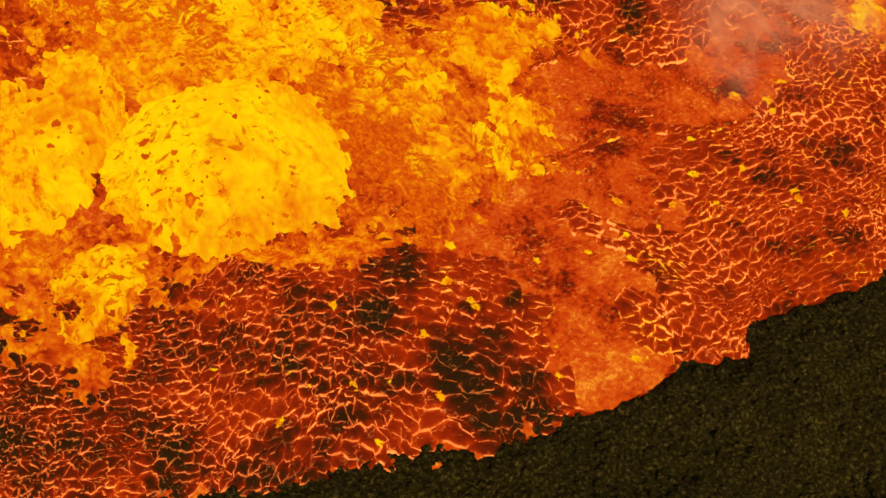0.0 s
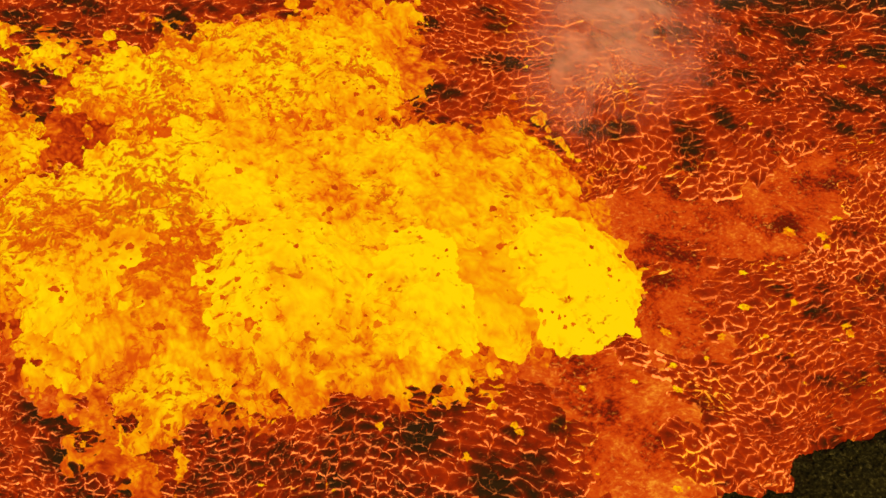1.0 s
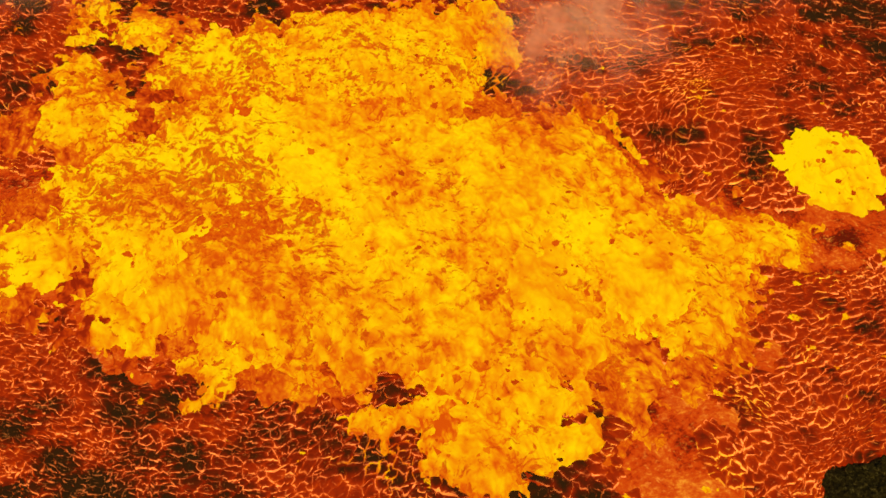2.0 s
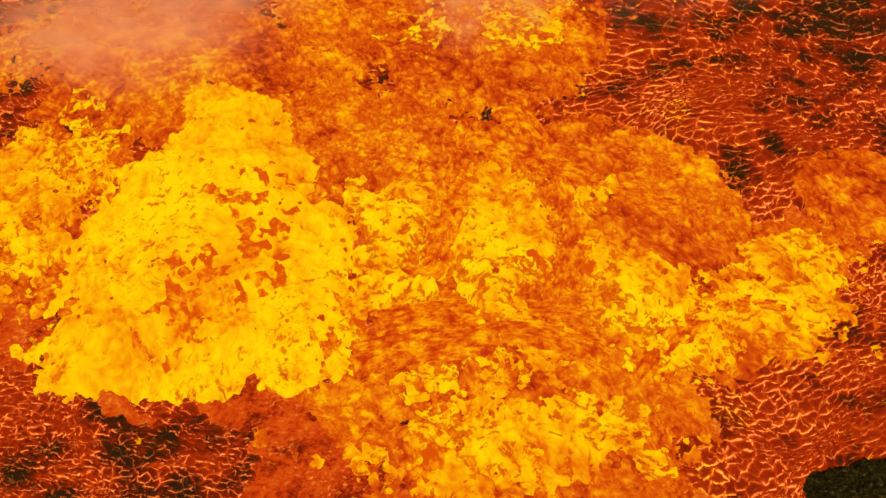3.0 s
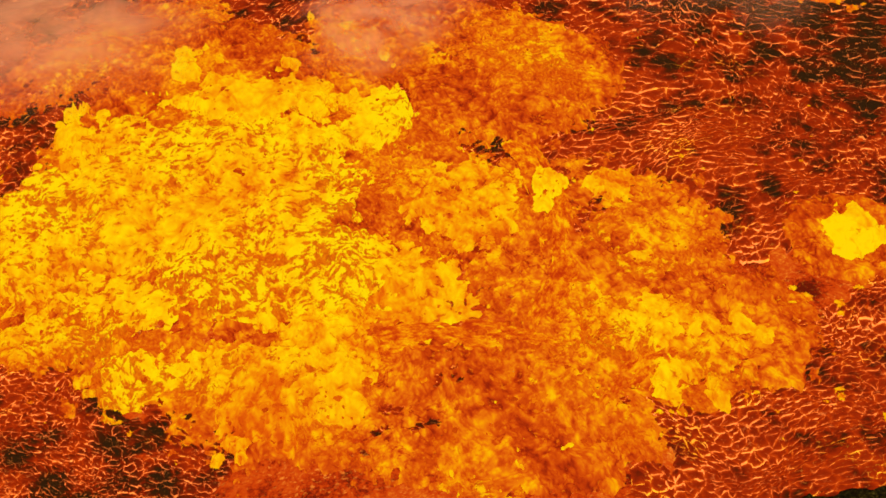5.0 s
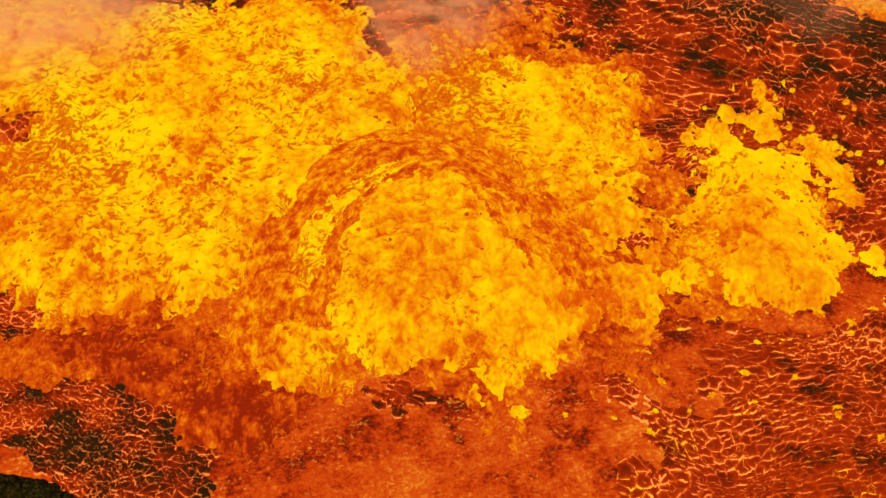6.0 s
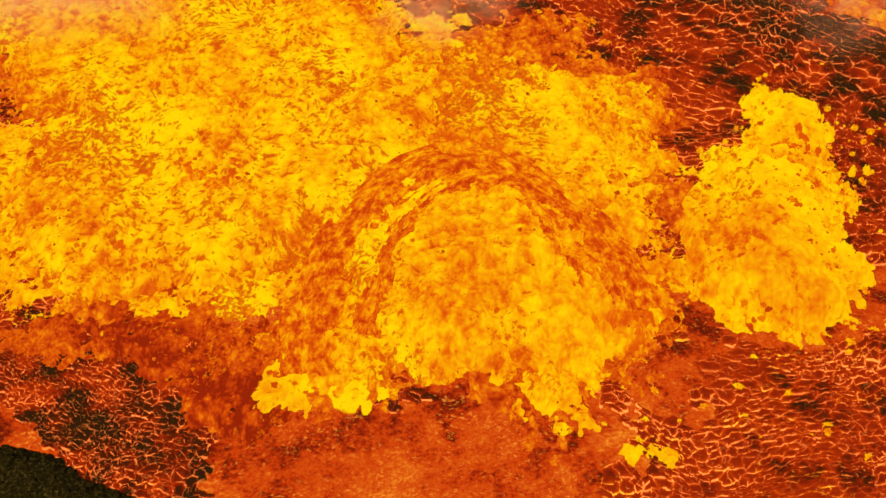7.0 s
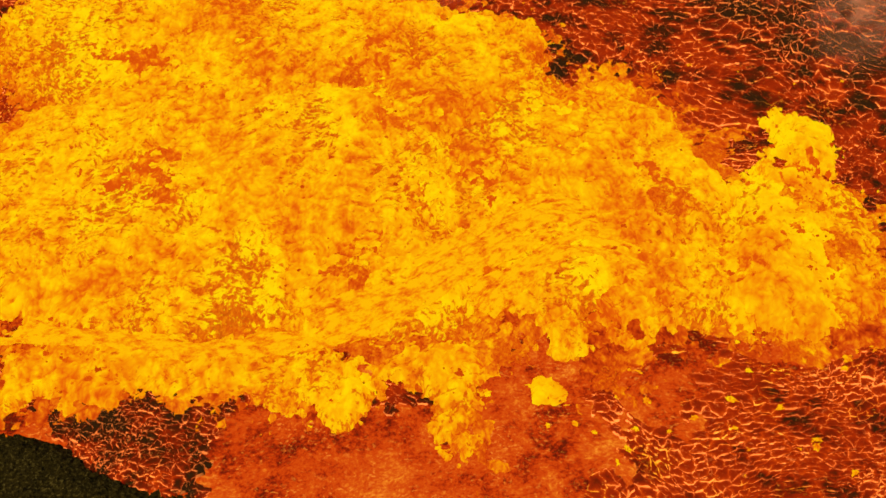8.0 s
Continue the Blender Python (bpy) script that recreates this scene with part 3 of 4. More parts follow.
# ---- surges: lobes are east, north, two radii and a turn; then crest, edge width, raggedness, levels by second ----
LABELS = {
    "hot": "bright yellow molten lava dome with torn orange skin",
    "sheet": "spreading yellow and amber sheet of molten lava",
    "skin": "orange skinned sheet of cooling lava",
    "tongue": "ragged yellow tongue of lava running over dark crust",
    "ridge": "yellow ridge of molten lava beside a dome",
    "small": "small round yellow lava dome beyond the main vent",
    "bubble": "small yellow lava bubble breaking through orange skin",
    "crest": "yellow crest of lava thrown up along the vent",
    "fountain": "broad yellow lava fountain bursting beside the vent",
    "saddle": "yellow saddle of molten lava between two rising domes",
    "neck": "yellow neck of lava thrown out beyond the fountain",
    "stream": "narrow yellow lava stream under the far bank",
}
CATEGORIES = {"lava_dome": "lava dome", "lava_ridge": "lava ridge", "lava_sheet": "lava sheet", "lava_tongue": "lava tongue",
              "lava_splash": "lava splash", "lava_fountain": "lava fountain", "lava_stream": "lava stream"}

rising(surge("lava_dome", LABELS["hot"], [(9.3, -3.1, 5.2, 5.3, -27), (12.0, -5.6, 1.6, 3.6, -27)],
             2.0, 2.2, BRIGHT, 0.5, folds=[(6.0, -4.8, 0.5, 0.6, -29)]),
       (0, 0), (0.6, 0), (1.1, -0.4), (1.7, -3.6), (8, -3.6))
rising(surge("lava_ridge", LABELS["ridge"], [(3.2, 1.1, 2.7, 6.0, -28), (1.4, 0.1, 2.4, 4.8, -27)],
             0.9, 1.0, BRIGHT, 1.0, folds=[],
             bands=[([(8.4, 7.8), (6.6, 2.4), (4.8, -2.3), (5.2, -5.0)], 0.5, 0.3, BRIGHT_STREAK), ([(2.6, 5.5), (1.8, 1.5), (1.0, -2.5)], 0.9, 0.3, BRIGHT_STREAK)]),
       (0, 0), (2.2, 0), (2.75, -0.27), (3.1, -3), (8, -3))
rising(surge("lava_sheet", LABELS["sheet"], [(11.3, 5.1, 6.3, 4.5, -26), (9.8, 10.9, 6.5, 5.3, -24), (16.6, 2.5, 3.1, 2.5, -26)],
             0.5, 0.7, HOT, 1.6, folds=[(7.2, 10.2, 2.2, 0.7, -24), (13.7, 7.7, 0.5, 2.8, -24)]),
       (0, 0), (2.2, 0), (2.75, -0.15), (3.1, -2.4), (8, -2.4))
rising(surge("lava_sheet", LABELS["skin"], [(16.5, -4.6, 4.7, 6.8, -27), (20.6, -3.8, 3.1, 3.5, -27)],
             0.25, 0.5, DULL, 1.2, folds=[]),
       (0, 0), (1.5, -0.1), (2.6, -1.4), (8, -1.4))
rising(surge("lava_sheet", LABELS["sheet"], [(23.5, -1.4, 3.0, 1.7, -26), (21.5, -5.2, 1.4, 3.1, -26), (18.6, -1.2, 3.1, 2.4, -27), (20.1, -6.8, 1.2, 1.0, -27)],
             0.45, 0.4, HOT, 1.5, folds=[]),
       (0, 0), (0.4, -0.15), (1.0, -0.6), (1.6, -1.4), (8, -1.5))
rising(surge("lava_sheet", LABELS["skin"], [(2.6, -5.5, 4.6, 1.6, -28), (8.5, -8.0, 4.4, 0.7, -28)],
             0.22, 0.4, DULL, 0.8, folds=[],
             bands=[([(5.3, -4.5), (7.0, -6.5), (8.6, -8.3), (11.3, -9.3), (15.4, -10.2)], 0.7, 0.1)]),
       (0, 0), (2.2, 0), (2.75, -0.07), (3.0, -1), (8, -1.2))
rising(surge("lava_tongue", LABELS["tongue"], [(2.4, -6.4, 2.0, 2.0, -28), (1.2, -8.2, 0.5, 1.6, -32), (2.4, -8.9, 0.5, 1.6, -34), (2.0, -8.0, 1.3, 1.4, -29), (0.7, -10.2, 0.35, 0.9, -30), (1.9, -10.2, 0.4, 1.0, -34)],
             0.40, 0.3, MIXED, 0.7, folds=[]),
       (0, 0), (1.2, 0), (2.2, -0.25), (2.75, -0.35), (3.2, -2), (8, -2))
rising(surge("lava_sheet", LABELS["sheet"], [(42.6, -8.2, 1.4, 2.4, -26)],
             0.4, 0.4, HOT, 0.6, folds=[]),
       (0, 0), (0.5, -0.3), (1.2, -1.3), (8, -1.3))
rising(surge("lava_sheet", LABELS["sheet"], [(9.1, 0.5, 12.3, 9.5, -23), (10.8, -2.7, 10.4, 6.2, -25), (17.4, -2.6, 6.7, 8.6, -20), (21.8, -0.6, 3.4, 4.9, -20), (13.0, -9.2, 4.5, 2.7, -23), (2.3, -2.8, 5.2, 3.0, -23)],
             0.8, 1.2, HOT, 1.3, folds=[(6.4, 0.9, 1.5, 0.5, -19)]),
       (0, -1.8), (0.3, -0.9), (0.5, -0.45), (0.8, -0.15), (1.2, 0), (2.2, 0.05), (2.75, -0.19), (3.2, -2.6), (8, -2.6))
rising(surge("lava_sheet", LABELS["sheet"], [(18.2, 10.7, 3.2, 5.8, -24), (21.7, 12.7, 1.9, 3.5, -21), (14.7, 12.0, 5.4, 4.3, -22)],
             0.8, 0.8, HOT, 1.6, folds=[]),
       (0, -1.6), (0.3, -0.6), (0.7, 0), (1.6, 0), (2.2, -0.1), (2.75, -0.34), (3.1, -2.4), (8, -2.4))
rising(surge("lava_splash", LABELS["crest"], [(14.8, 11.6, 3.4, 3.3, -19), (23.2, 11.7, 1.4, 3.5, -18), (18.4, 9.2, 3.3, 2.1, -19)],
             0.9, 0.7, HOT, 1.2, folds=[]),
       (0, -2), (1.4, -1.2), (1.9, -0.2), (2.2, 0), (2.75, -0.27), (3, -2), (8, -2))
rising(surge("lava_sheet", LABELS["sheet"], [(0.2, 11.4, 2.4, 2.8, -23), (0.7, 15.3, 1.7, 1.5, -22), (2.5, 20.8, 1.2, 1.7, -22), (4.5, 18.8, 1.5, 1.4, -21), (-3.9, 2.7, 2.8, 2.3, -19)],
             0.4, 0.4, MIXED, 1.5, folds=[]),
       (0, -1.2), (0.5, -0.4), (1.0, -0.05), (2.2, 0), (2.75, -0.12), (3.1, -1.5), (8, -1.5))
rising(surge("lava_dome", LABELS["hot"], [(14.1, -6.0, 3.7, 5.3, -26)],
             1.7, 1.9, PURE, 0.45, folds=[]),
       (0, -1.8, -2.2, 1.6), (0.2, -1.1, -1.8, 1.2), (0.4, -0.6, -1.2, 0.8), (0.6, -0.2, -0.5, 0.4), (0.9, 0, 0, 0), (1.1, -0.2), (1.5, -1.3), (2.2, -2.4), (3, -3.3), (8, -3.3))
rising(surge("lava_dome", LABELS["hot"], [(20.3, -8.0, 3.4, 4.4, -25)],
             1.5, 1.3, PURE, 0.35, folds=[]),
       (0, -1.9, 0.2, 2.6), (0.2, -1.0, 0.2, 2.6), (0.4, -0.6, 0.2, 2.3), (0.6, -0.25, 0, 1.2), (0.8, -0.08, -0.1, 0.4), (1.0, 0), (1.25, -0.35), (1.6, -1.6), (3.2, -3), (8, -3))
rising(surge("lava_dome", LABELS["hot"], [(21.9, -7.7, 3.2, 4.5, -24)],
             1.2, 1.2, BRIGHT, 0.55, folds=[]),
       (0, -2.2), (0.8, -1.5), (1.0, -0.7), (1.3, 0), (2.2, -0.2), (2.75, -0.56), (3.2, -3), (8, -3))
rising(surge("lava_ridge", LABELS["saddle"], [(17.4, -6.6, 3.6, 4.4, -25), (19.4, -4.2, 3.0, 3.0, -25)],
             1.0, 1.1, BRIGHT, 0.7, folds=[]),
       (0, -2.4), (0.6, -1.7), (0.85, -0.6), (1.0, 0), (1.6, 0), (2.2, -0.3), (3, -3), (8, -3))
rising(surge("lava_tongue", LABELS["tongue"], [(22.5, -8.3, 4.4, 4.1, -19), (27.5, -8.1, 2.7, 1.8, -19), (21.9, -11.9, 2.0, 2.1, -19)],
             0.5, 0.6, HOT, 0.8, folds=[]),
       (0, -1.7), (1.2, -1.1), (1.7, -0.35), (2.1, 0), (3.2, -0.5), (4.2, -1.5), (8, -1.7))
rising(surge("lava_tongue", LABELS["tongue"], [(11.1, -13.9, 4.6, 2.7, -20), (13.9, -12.8, 3.0, 2.4, -21), (7.5, -12.0, 1.6, 1.6, -21), (13.3, -11.3, 4.3, 2.8, -20), (15.6, -10.2, 3.6, 2.8, -20)],
             0.7, 0.7, HOT, 1.1, folds=[(10.0, -12.5, 0.7, 0.8, -18)]),
       (0, -1.8), (1.4, -1.3), (1.8, -0.4), (2.2, 0), (3.0, -0.4), (4, -2), (8, -2))
rising(surge("lava_dome", LABELS["small"], [(34.5, -4.4, 2.6, 3.3, -20)],
             1.2, 0.9, PURE, 0.7, folds=[]),
       (0, -1.9), (1.2, -1.3), (1.5, -0.55), (1.8, -0.2), (2.2, 0), (2.75, -0.3), (3.2, -2.4), (8, -2.4))
rising(surge("lava_dome", LABELS["hot"], [(4.3, 1.6, 7.4, 8.8, -25), (8.5, 11.9, 3.8, 4.9, -26), (6.4, 7.4, 5.6, 5.3, -25), (-2.2, -1.2, 2.8, 3.3, -25), (6.5, -4.9, 3.6, 3.2, -25)],
             2.0, 2.6, BRIGHT, 0.9, folds=[(6.8, 1.2, 0.4, 3.8, -27), (6.6, 5.4, 1.4, 0.6, -25), (2.3, -2.2, 0.4, 2.2, -23), (8.3, -6.2, 0.4, 2.1, -23)]),
       (0, -3.8), (1.8, -3.8), (2.2, -2.9), (2.7, -0.8), (3.2, 0), (3.7, -0.05), (4.1, -0.5), (4.5, -1.3), (4.7, -1.6), (5.25, -2.2), (5.6, -3.6), (8, -3.8))
rising(surge("lava_sheet", LABELS["skin"], [(24.7, 14.6, 7.2, 7.8, -26), (14.7, 9.1, 4.1, 6.4, -25)],
             0.45, 0.5, MARGIN, 1.3, folds=[]),
       (0, -1.5), (2.2, -1.1), (3.0, 0), (4.7, -0.05), (5.25, -0.14), (5.7, -1.5), (8, -1.5))
rising(surge("lava_sheet", LABELS["sheet"], [(28.0, 15.1, 3.4, 4.7, -26), (22.3, 17.8, 2.8, 4.0, -26)],
             0.45, 0.5, MIXED, 1.4, folds=[]),
       (0, -1.5), (2.2, -1.1), (3.0, 0), (3.7, 0), (4.5, -0.4), (5.5, -1.6), (8, -1.6))
rising(surge("lava_sheet", LABELS["skin"], [(23.3, -3.0, 7.4, 8.1, -25), (20.7, 3.4, 2.7, 4.5, -25)],
             0.3, 0.5, DULL, 1.2, folds=[],
             bands=[([(23.1, 7.4), (22.8, 2.0), (21.3, -3.5), (18.6, -7.3)], 1.0, 0.4), ([(10.2, -5.5), (13.4, -6.0), (16.7, -7.8), (19.0, -9.2)], 1.3, 0.3),
                    ([(19.6, -13.5), (22.5, -11.5), (25.5, -11.0), (28.0, -12.5)], 0.9, 0.3)]),
       (0, -1.5), (2.2, -1.1), (3.0, 0), (4.7, -0.02), (6.0, -1.3), (8, -1.5))
rising(surge("lava_sheet", LABELS["sheet"], [(18.4, -2.8, 3.0, 5.5, -25), (22.1, -4.1, 1.4, 4.7, -25), (22.6, -8.8, 3.9, 2.3, -25), (14.3, 2.0, 2.3, 1.8, -24), (12.2, -2.6, 1.9, 2.4, -25)],
             0.6, 0.5, MIXED, 1.4, folds=[(19.5, -5.0, 1.4, 0.6, -24)],
             bands=[([(8.6, -6.9), (12.8, -7.6), (16.2, -9.0), (18.8, -12.0)], 1.3, 0.45), ([(20.2, 7.0), (17.5, 2.2), (14.0, -3.0), (12.6, -1.0)], 0.9, 0.5),
                    ([(20.2, 5.6), (22.2, 2.0), (24.6, -1.5), (27.0, -4.0)], 0.9, 0.45)]),
       (0, -1.8), (2.2, -1.4), (3.0, 0), (3.7, 0), (4.3, -0.42), (5.6, -1.8), (8, -1.8))
rising(surge("lava_sheet", LABELS["sheet"], [(26.8, -11.8, 3.4, 3.0, -25), (29.2, -9.1, 3.5, 1.9, -25), (22.4, -12.6, 2.8, 1.7, -25)],
             0.35, 0.4, MIXED, 1.0, folds=[]),
       (0, -1.6), (2.0, -1.2), (3.1, 0), (3.7, -0.02), (4.2, -0.26), (4.7, -0.4), (5.25, -0.51), (5.7, -1.5), (8, -1.6))
rising(surge("lava_sheet", LABELS["sheet"], [(12.8, -14.2, 6.8, 2.7, -25), (17.2, -15.2, 2.6, 1.8, -25), (12.1, -9.7, 3.2, 1.7, -25)],
             0.35, 0.4, MIXED, 1.3, folds=[]),
       (0, -1.6), (1.9, -1.2), (2.8, 0), (3.5, -0.05), (4.0, -0.24), (4.7, -0.36), (5.25, -0.45), (5.8, -1.5), (8, -1.6))
rising(surge("lava_sheet", LABELS["skin"], [(14.1, -11.3, 8.1, 4.9, -25)],
             0.2, 0.4, DULL, 1.0, folds=[]),
       (0, -1.6), (1.9, -1.2), (2.8, 0), (4.7, 0), (6.2, -0.8), (8, -1.6))
rising(surge("lava_sheet", LABELS["skin"], [(27.5, -10.4, 4.9, 4.6, -23), (27.0, -2.8, 3.8, 4.2, -23)],
             0.2, 0.4, DULL, 0.9, folds=[]),
       (0, -1.6), (2.2, -1.2), (3.1, -0.1), (4.7, 0), (5.25, -0.06), (5.6, -1.2), (8, -1.6))
rising(surge("lava_sheet", LABELS["skin"], [(36.3, -6.4, 3.4, 3.9, -26)],
             0.3, 0.4, DULL, 0.4, folds=[]),
       (0, -1.4), (2.2, -0.9), (3.1, 0.05), (4.7, 0.05), (5.8, -0.3), (6.6, -1.2), (8, -1.2))
rising(surge("lava_dome", LABELS["bubble"], [(36.3, -6.9, 1.6, 2.4, -22)],
             1.0, 0.5, PURE, 0.5, folds=[]),
       (0, -2), (3.5, -1.3), (3.9, -0.4), (4.4, 0.15), (4.7, 0.25), (5.25, -0.05), (5.8, -0.7), (8, -2))
rising(surge("lava_sheet", LABELS["sheet"], [(5.3, 9.4, 10.1, 8.4, -23), (-3.2, 8.9, 4.0, 6.8, -23), (8.8, 0.8, 5.8, 4.4, -23)],
             0.6, 0.8, MIXED, 1.2, folds=[]),
       (0, -2.2), (3.4, -1.3), (4.0, -0.25), (4.5, 0), (5.6, -0.1), (6.4, -1.5), (8, -2))
rising(surge("lava_sheet", LABELS["sheet"], [(5.7, -6.8, 5.1, 3.9, -22), (1.0, -4.4, 4.2, 2.2, -23), (8.5, -4.4, 3.5, 2.3, -23), (-3.2, -0.3, 3.5, 2.0, -23)],
             0.7, 0.8, HOT, 1.2, folds=[(2.2, -0.6, 2.2, 0.7, -23)]),
       (0, -2), (3.3, -1.2), (4.2, 0), (4.7, 0), (5.25, -0.21), (5.7, -2), (8, -2))
rising(surge("lava_splash", LABELS["crest"], [(9.9, 16.5, 6.9, 2.8, -23), (12.7, 19.4, 0.7, 4.0, -21), (6.3, 21.5, 1.8, 2.7, -23), (-0.9, 16.6, 1.7, 2.9, -23), (15.7, 12.1, 1.6, 4.1, -23), (14.2, 10.6, 2.2, 2.8, -24)],
             0.9, 0.5, BRIGHT, 1.5, folds=[]),
       (0, -2.4), (3.7, -1.6), (4.1, -0.5), (4.4, -0.1), (4.7, 0.1), (5.25, -0.17), (5.6, -2.4), (8, -2.4))
rising(surge("lava_dome", LABELS["bubble"], [(23.0, 2.7, 1.2, 2.4, -22)],
             1.0, 0.5, PURE, 0.5, folds=[]),
       (0, -2), (4.1, -1.4), (4.4, -0.2), (4.7, 0), (5.25, -0.3), (5.6, -2), (8, -2))
rising(surge("lava_sheet", LABELS["sheet"], [(18.3, 3.7, 4.0, 4.0, -22), (26.8, 1.8, 1.6, 1.0, -22), (23.7, -9.0, 4.0, 2.0, -23), (23.1, -12.4, 1.8, 1.3, -22), (20.0, -9.9, 1.1, 1.8, -22)],
             0.5, 0.4, HOT, 1.3, folds=[]),
       (0, -1.8), (3.9, -1.2), (4.4, -0.15), (4.7, 0), (5.25, -0.15), (5.6, -1.5), (8, -1.8))
rising(surge("lava_sheet", LABELS["sheet"], [(-1.4, 12.2, 3.3, 6.6, -26), (-3.3, 5.7, 2.2, 3.5, -27)],
             0.4, 0.5, MIXED, 1.6, folds=[]),
       (0, -1.6), (2.2, -1.2), (3.0, 0), (4.0, 0), (5.0, -1), (8, -1.6))
rising(surge("lava_sheet", LABELS["skin"], [(8.2, 21.3, 9.0, 5.2, -26), (4.9, 17.5, 5.3, 4.7, -26), (16.5, 6.0, 4.0, 5.5, -25), (14.6, 16.8, 3.4, 7.5, -26), (21.2, 21.2, 7.4, 6.5, -24)],
             0.42, 0.5, MARGIN, 1.6, folds=[]),
       (0, -1.5), (2.2, -1.1), (3.0, 0), (4.7, 0), (5.25, -0.07), (5.6, -1.2), (8, -1.5))
rising(surge("lava_sheet", LABELS["skin"], [(-1.6, 24.6, 3.6, 6.2, -24), (5.7, 28.1, 4.6, 4.5, -24)],
             0.25, 0.5, DULL, 1.6, folds=[]),
       (0, -1.5), (2.2, -1.1), (3.0, -0.1), (4.7, 0), (5.8, -0.3), (6.6, -1.2), (8, -1.5))
rising(surge("lava_sheet", LABELS["skin"], [(-3.3, -5.3, 7.2, 1.8, -10), (3.0, -9.8, 2.9, 3.2, -10), (-0.1, -7.8, 2.9, 1.8, -10)],
             0.28, 0.4, SKIN, 0.8, folds=[]),
       (0, -1.5), (4.7, -1.0), (5.6, 0), (6.8, 0), (7.3, -0.35), (8, -0.8))
rising(surge("lava_sheet", LABELS["skin"], [(21.8, 17.4, 6.2, 4.8, -10), (26.2, 12.6, 3.2, 5.1, -10), (27.6, 0.9, 1.9, 5.6, -9)],
             0.25, 0.5, DULL, 1.6, folds=[]),
       (0, -1.5), (4.8, -1.1), (5.6, -0.05), (7, 0), (7.6, -0.2), (8, -0.4))
rising(surge("lava_sheet", LABELS["sheet"], [(10.2, 6.2, 5.5, 6.4, -10), (8.8, 12.2, 3.8, 6.6, -10), (13.0, 12.7, 3.8, 4.3, -10)],
             0.7, 0.8, MIXED, 1.3, folds=[]),
       (0, -2.4), (4.8, -1.8), (5.6, -0.1), (6.2, 0), (8, 0))
rising(surge("lava_sheet", LABELS["sheet"], [(-2.5, 6.7, 6.5, 8.7, -13), (5.1, 5.5, 5.6, 8.1, -12), (-1.5, 6.6, 8.2, 10.8, -10)],
             0.9, 1.2, MIXED, 1.1, folds=[(1.4, 5.4, 0.6, 1.0, -13), (-2.6, -1.0, 0.7, 1.0, -13)]),
       (0, -2.8), (4.6, -1.9), (5.2, -0.3), (6.2, 0), (7.5, 0), (8, -0.4))
rising(surge("lava_sheet", LABELS["sheet"], [(7.8, 19.3, 6.1, 8.8, -13), (0.1, 19.5, 11.9, 8.2, -10), (-7.4, 26.5, 7.7, 6.1, -10)],
             0.7, 0.8, MIXED, 1.5, folds=[]),
       (0, -2.4), (4.8, -1.8), (5.5, -0.9), (5.75, -0.3), (6.1, -0.2), (6.5, 0), (8, 0))
rising(surge("lava_dome", LABELS["hot"], [(14.6, -2.2, 8.5, 8.1, -10), (15.7, -5.3, 7.0, 5.4, -12), (16.6, -9.2, 1.6, 3.4, -11), (7.0, -7.5, 3.0, 2.7, -11)],
             1.9, 2.8, HOT, 1.1, folds=[],
             bands=[([(4.9, -9.2), (5.2, -6.2), (6.6, -1.4), (8.9, 2.8), (12.4, 6.3), (15.8, 6.9), (18.2, 5.0)], 1.5, 0.95),
                    ([(8.0, -7.0), (8.8, -4.0), (10.0, -0.6), (12.2, 2.6), (15.0, 4.6), (17.8, 4.4)], 0.8, 0.95),
                    ([(17.6, 4.8), (19.8, 1.2), (21.4, -2.8), (21.7, -7.0)], 1.4, 0.95),
                    ([(17.6, 2.0), (18.8, -1.5), (19.2, -5.5)], 0.7, 0.95)]),
       (0, -3.8, -2.0, 0.8), (4.5, -3.4, -2.0, 0.8), (5.2, -0.6, -1.6, 0.6), (5.8, 0, -1.0, 0.4), (6.5, 0, 0, 0), (7.0, 0, 1.3, -0.9), (7.5, -0.7, 1.9, -1.6), (8, -2.2, 2.2, -2.0))
rising(surge("lava_sheet", LABELS["sheet"], [(20.4, 8.0, 6.4, 5.6, -10), (22.8, 3.1, 4.0, 8.2, -12), (24.6, 7.4, 2.2, 5.0, -8), (22.0, -5.6, 1.5, 4.3, -10)],
             0.8, 0.9, HOT, 1.7, folds=[]),
       (0, -2.6), (4.8, -2.2), (5.5, -0.3), (6.2, 0), (8, 0))
rising(surge("lava_fountain", LABELS["fountain"], [(31.3, -3.8, 4.6, 6.2, -10), (32.6, 0.4, 3.7, 5.0, -10), (30.9, -5.4, 4.8, 4.4, -8)],
             2.2, 1.8, BRIGHT, 0.9, folds=[(29.6, -4.6, 0.4, 0.9, -8), (32.4, -2.2, 0.3, 0.8, 10)]),
       (0, -4.2), (4.7, -4), (5.4, -1.7), (5.8, -1.0), (6.2, -0.4), (6.6, 0), (7.2, 0), (8, -0.7))
rising(surge("lava_fountain", LABELS["neck"], [(36.0, 6.3, 3.0, 5.2, -8), (34.0, 1.4, 4.2, 5.0, -8)],
             1.8, 1.2, BRIGHT, 1.0, folds=[(36.0, 3.0, 0.8, 1.0, -8), (34.4, 1.4, 0.6, 0.8, -8)]),
       (0, -3.8), (6.0, -3.2), (6.5, -1.2), (6.8, -0.2), (7.1, 0), (7.6, -0.2), (8, -0.5))
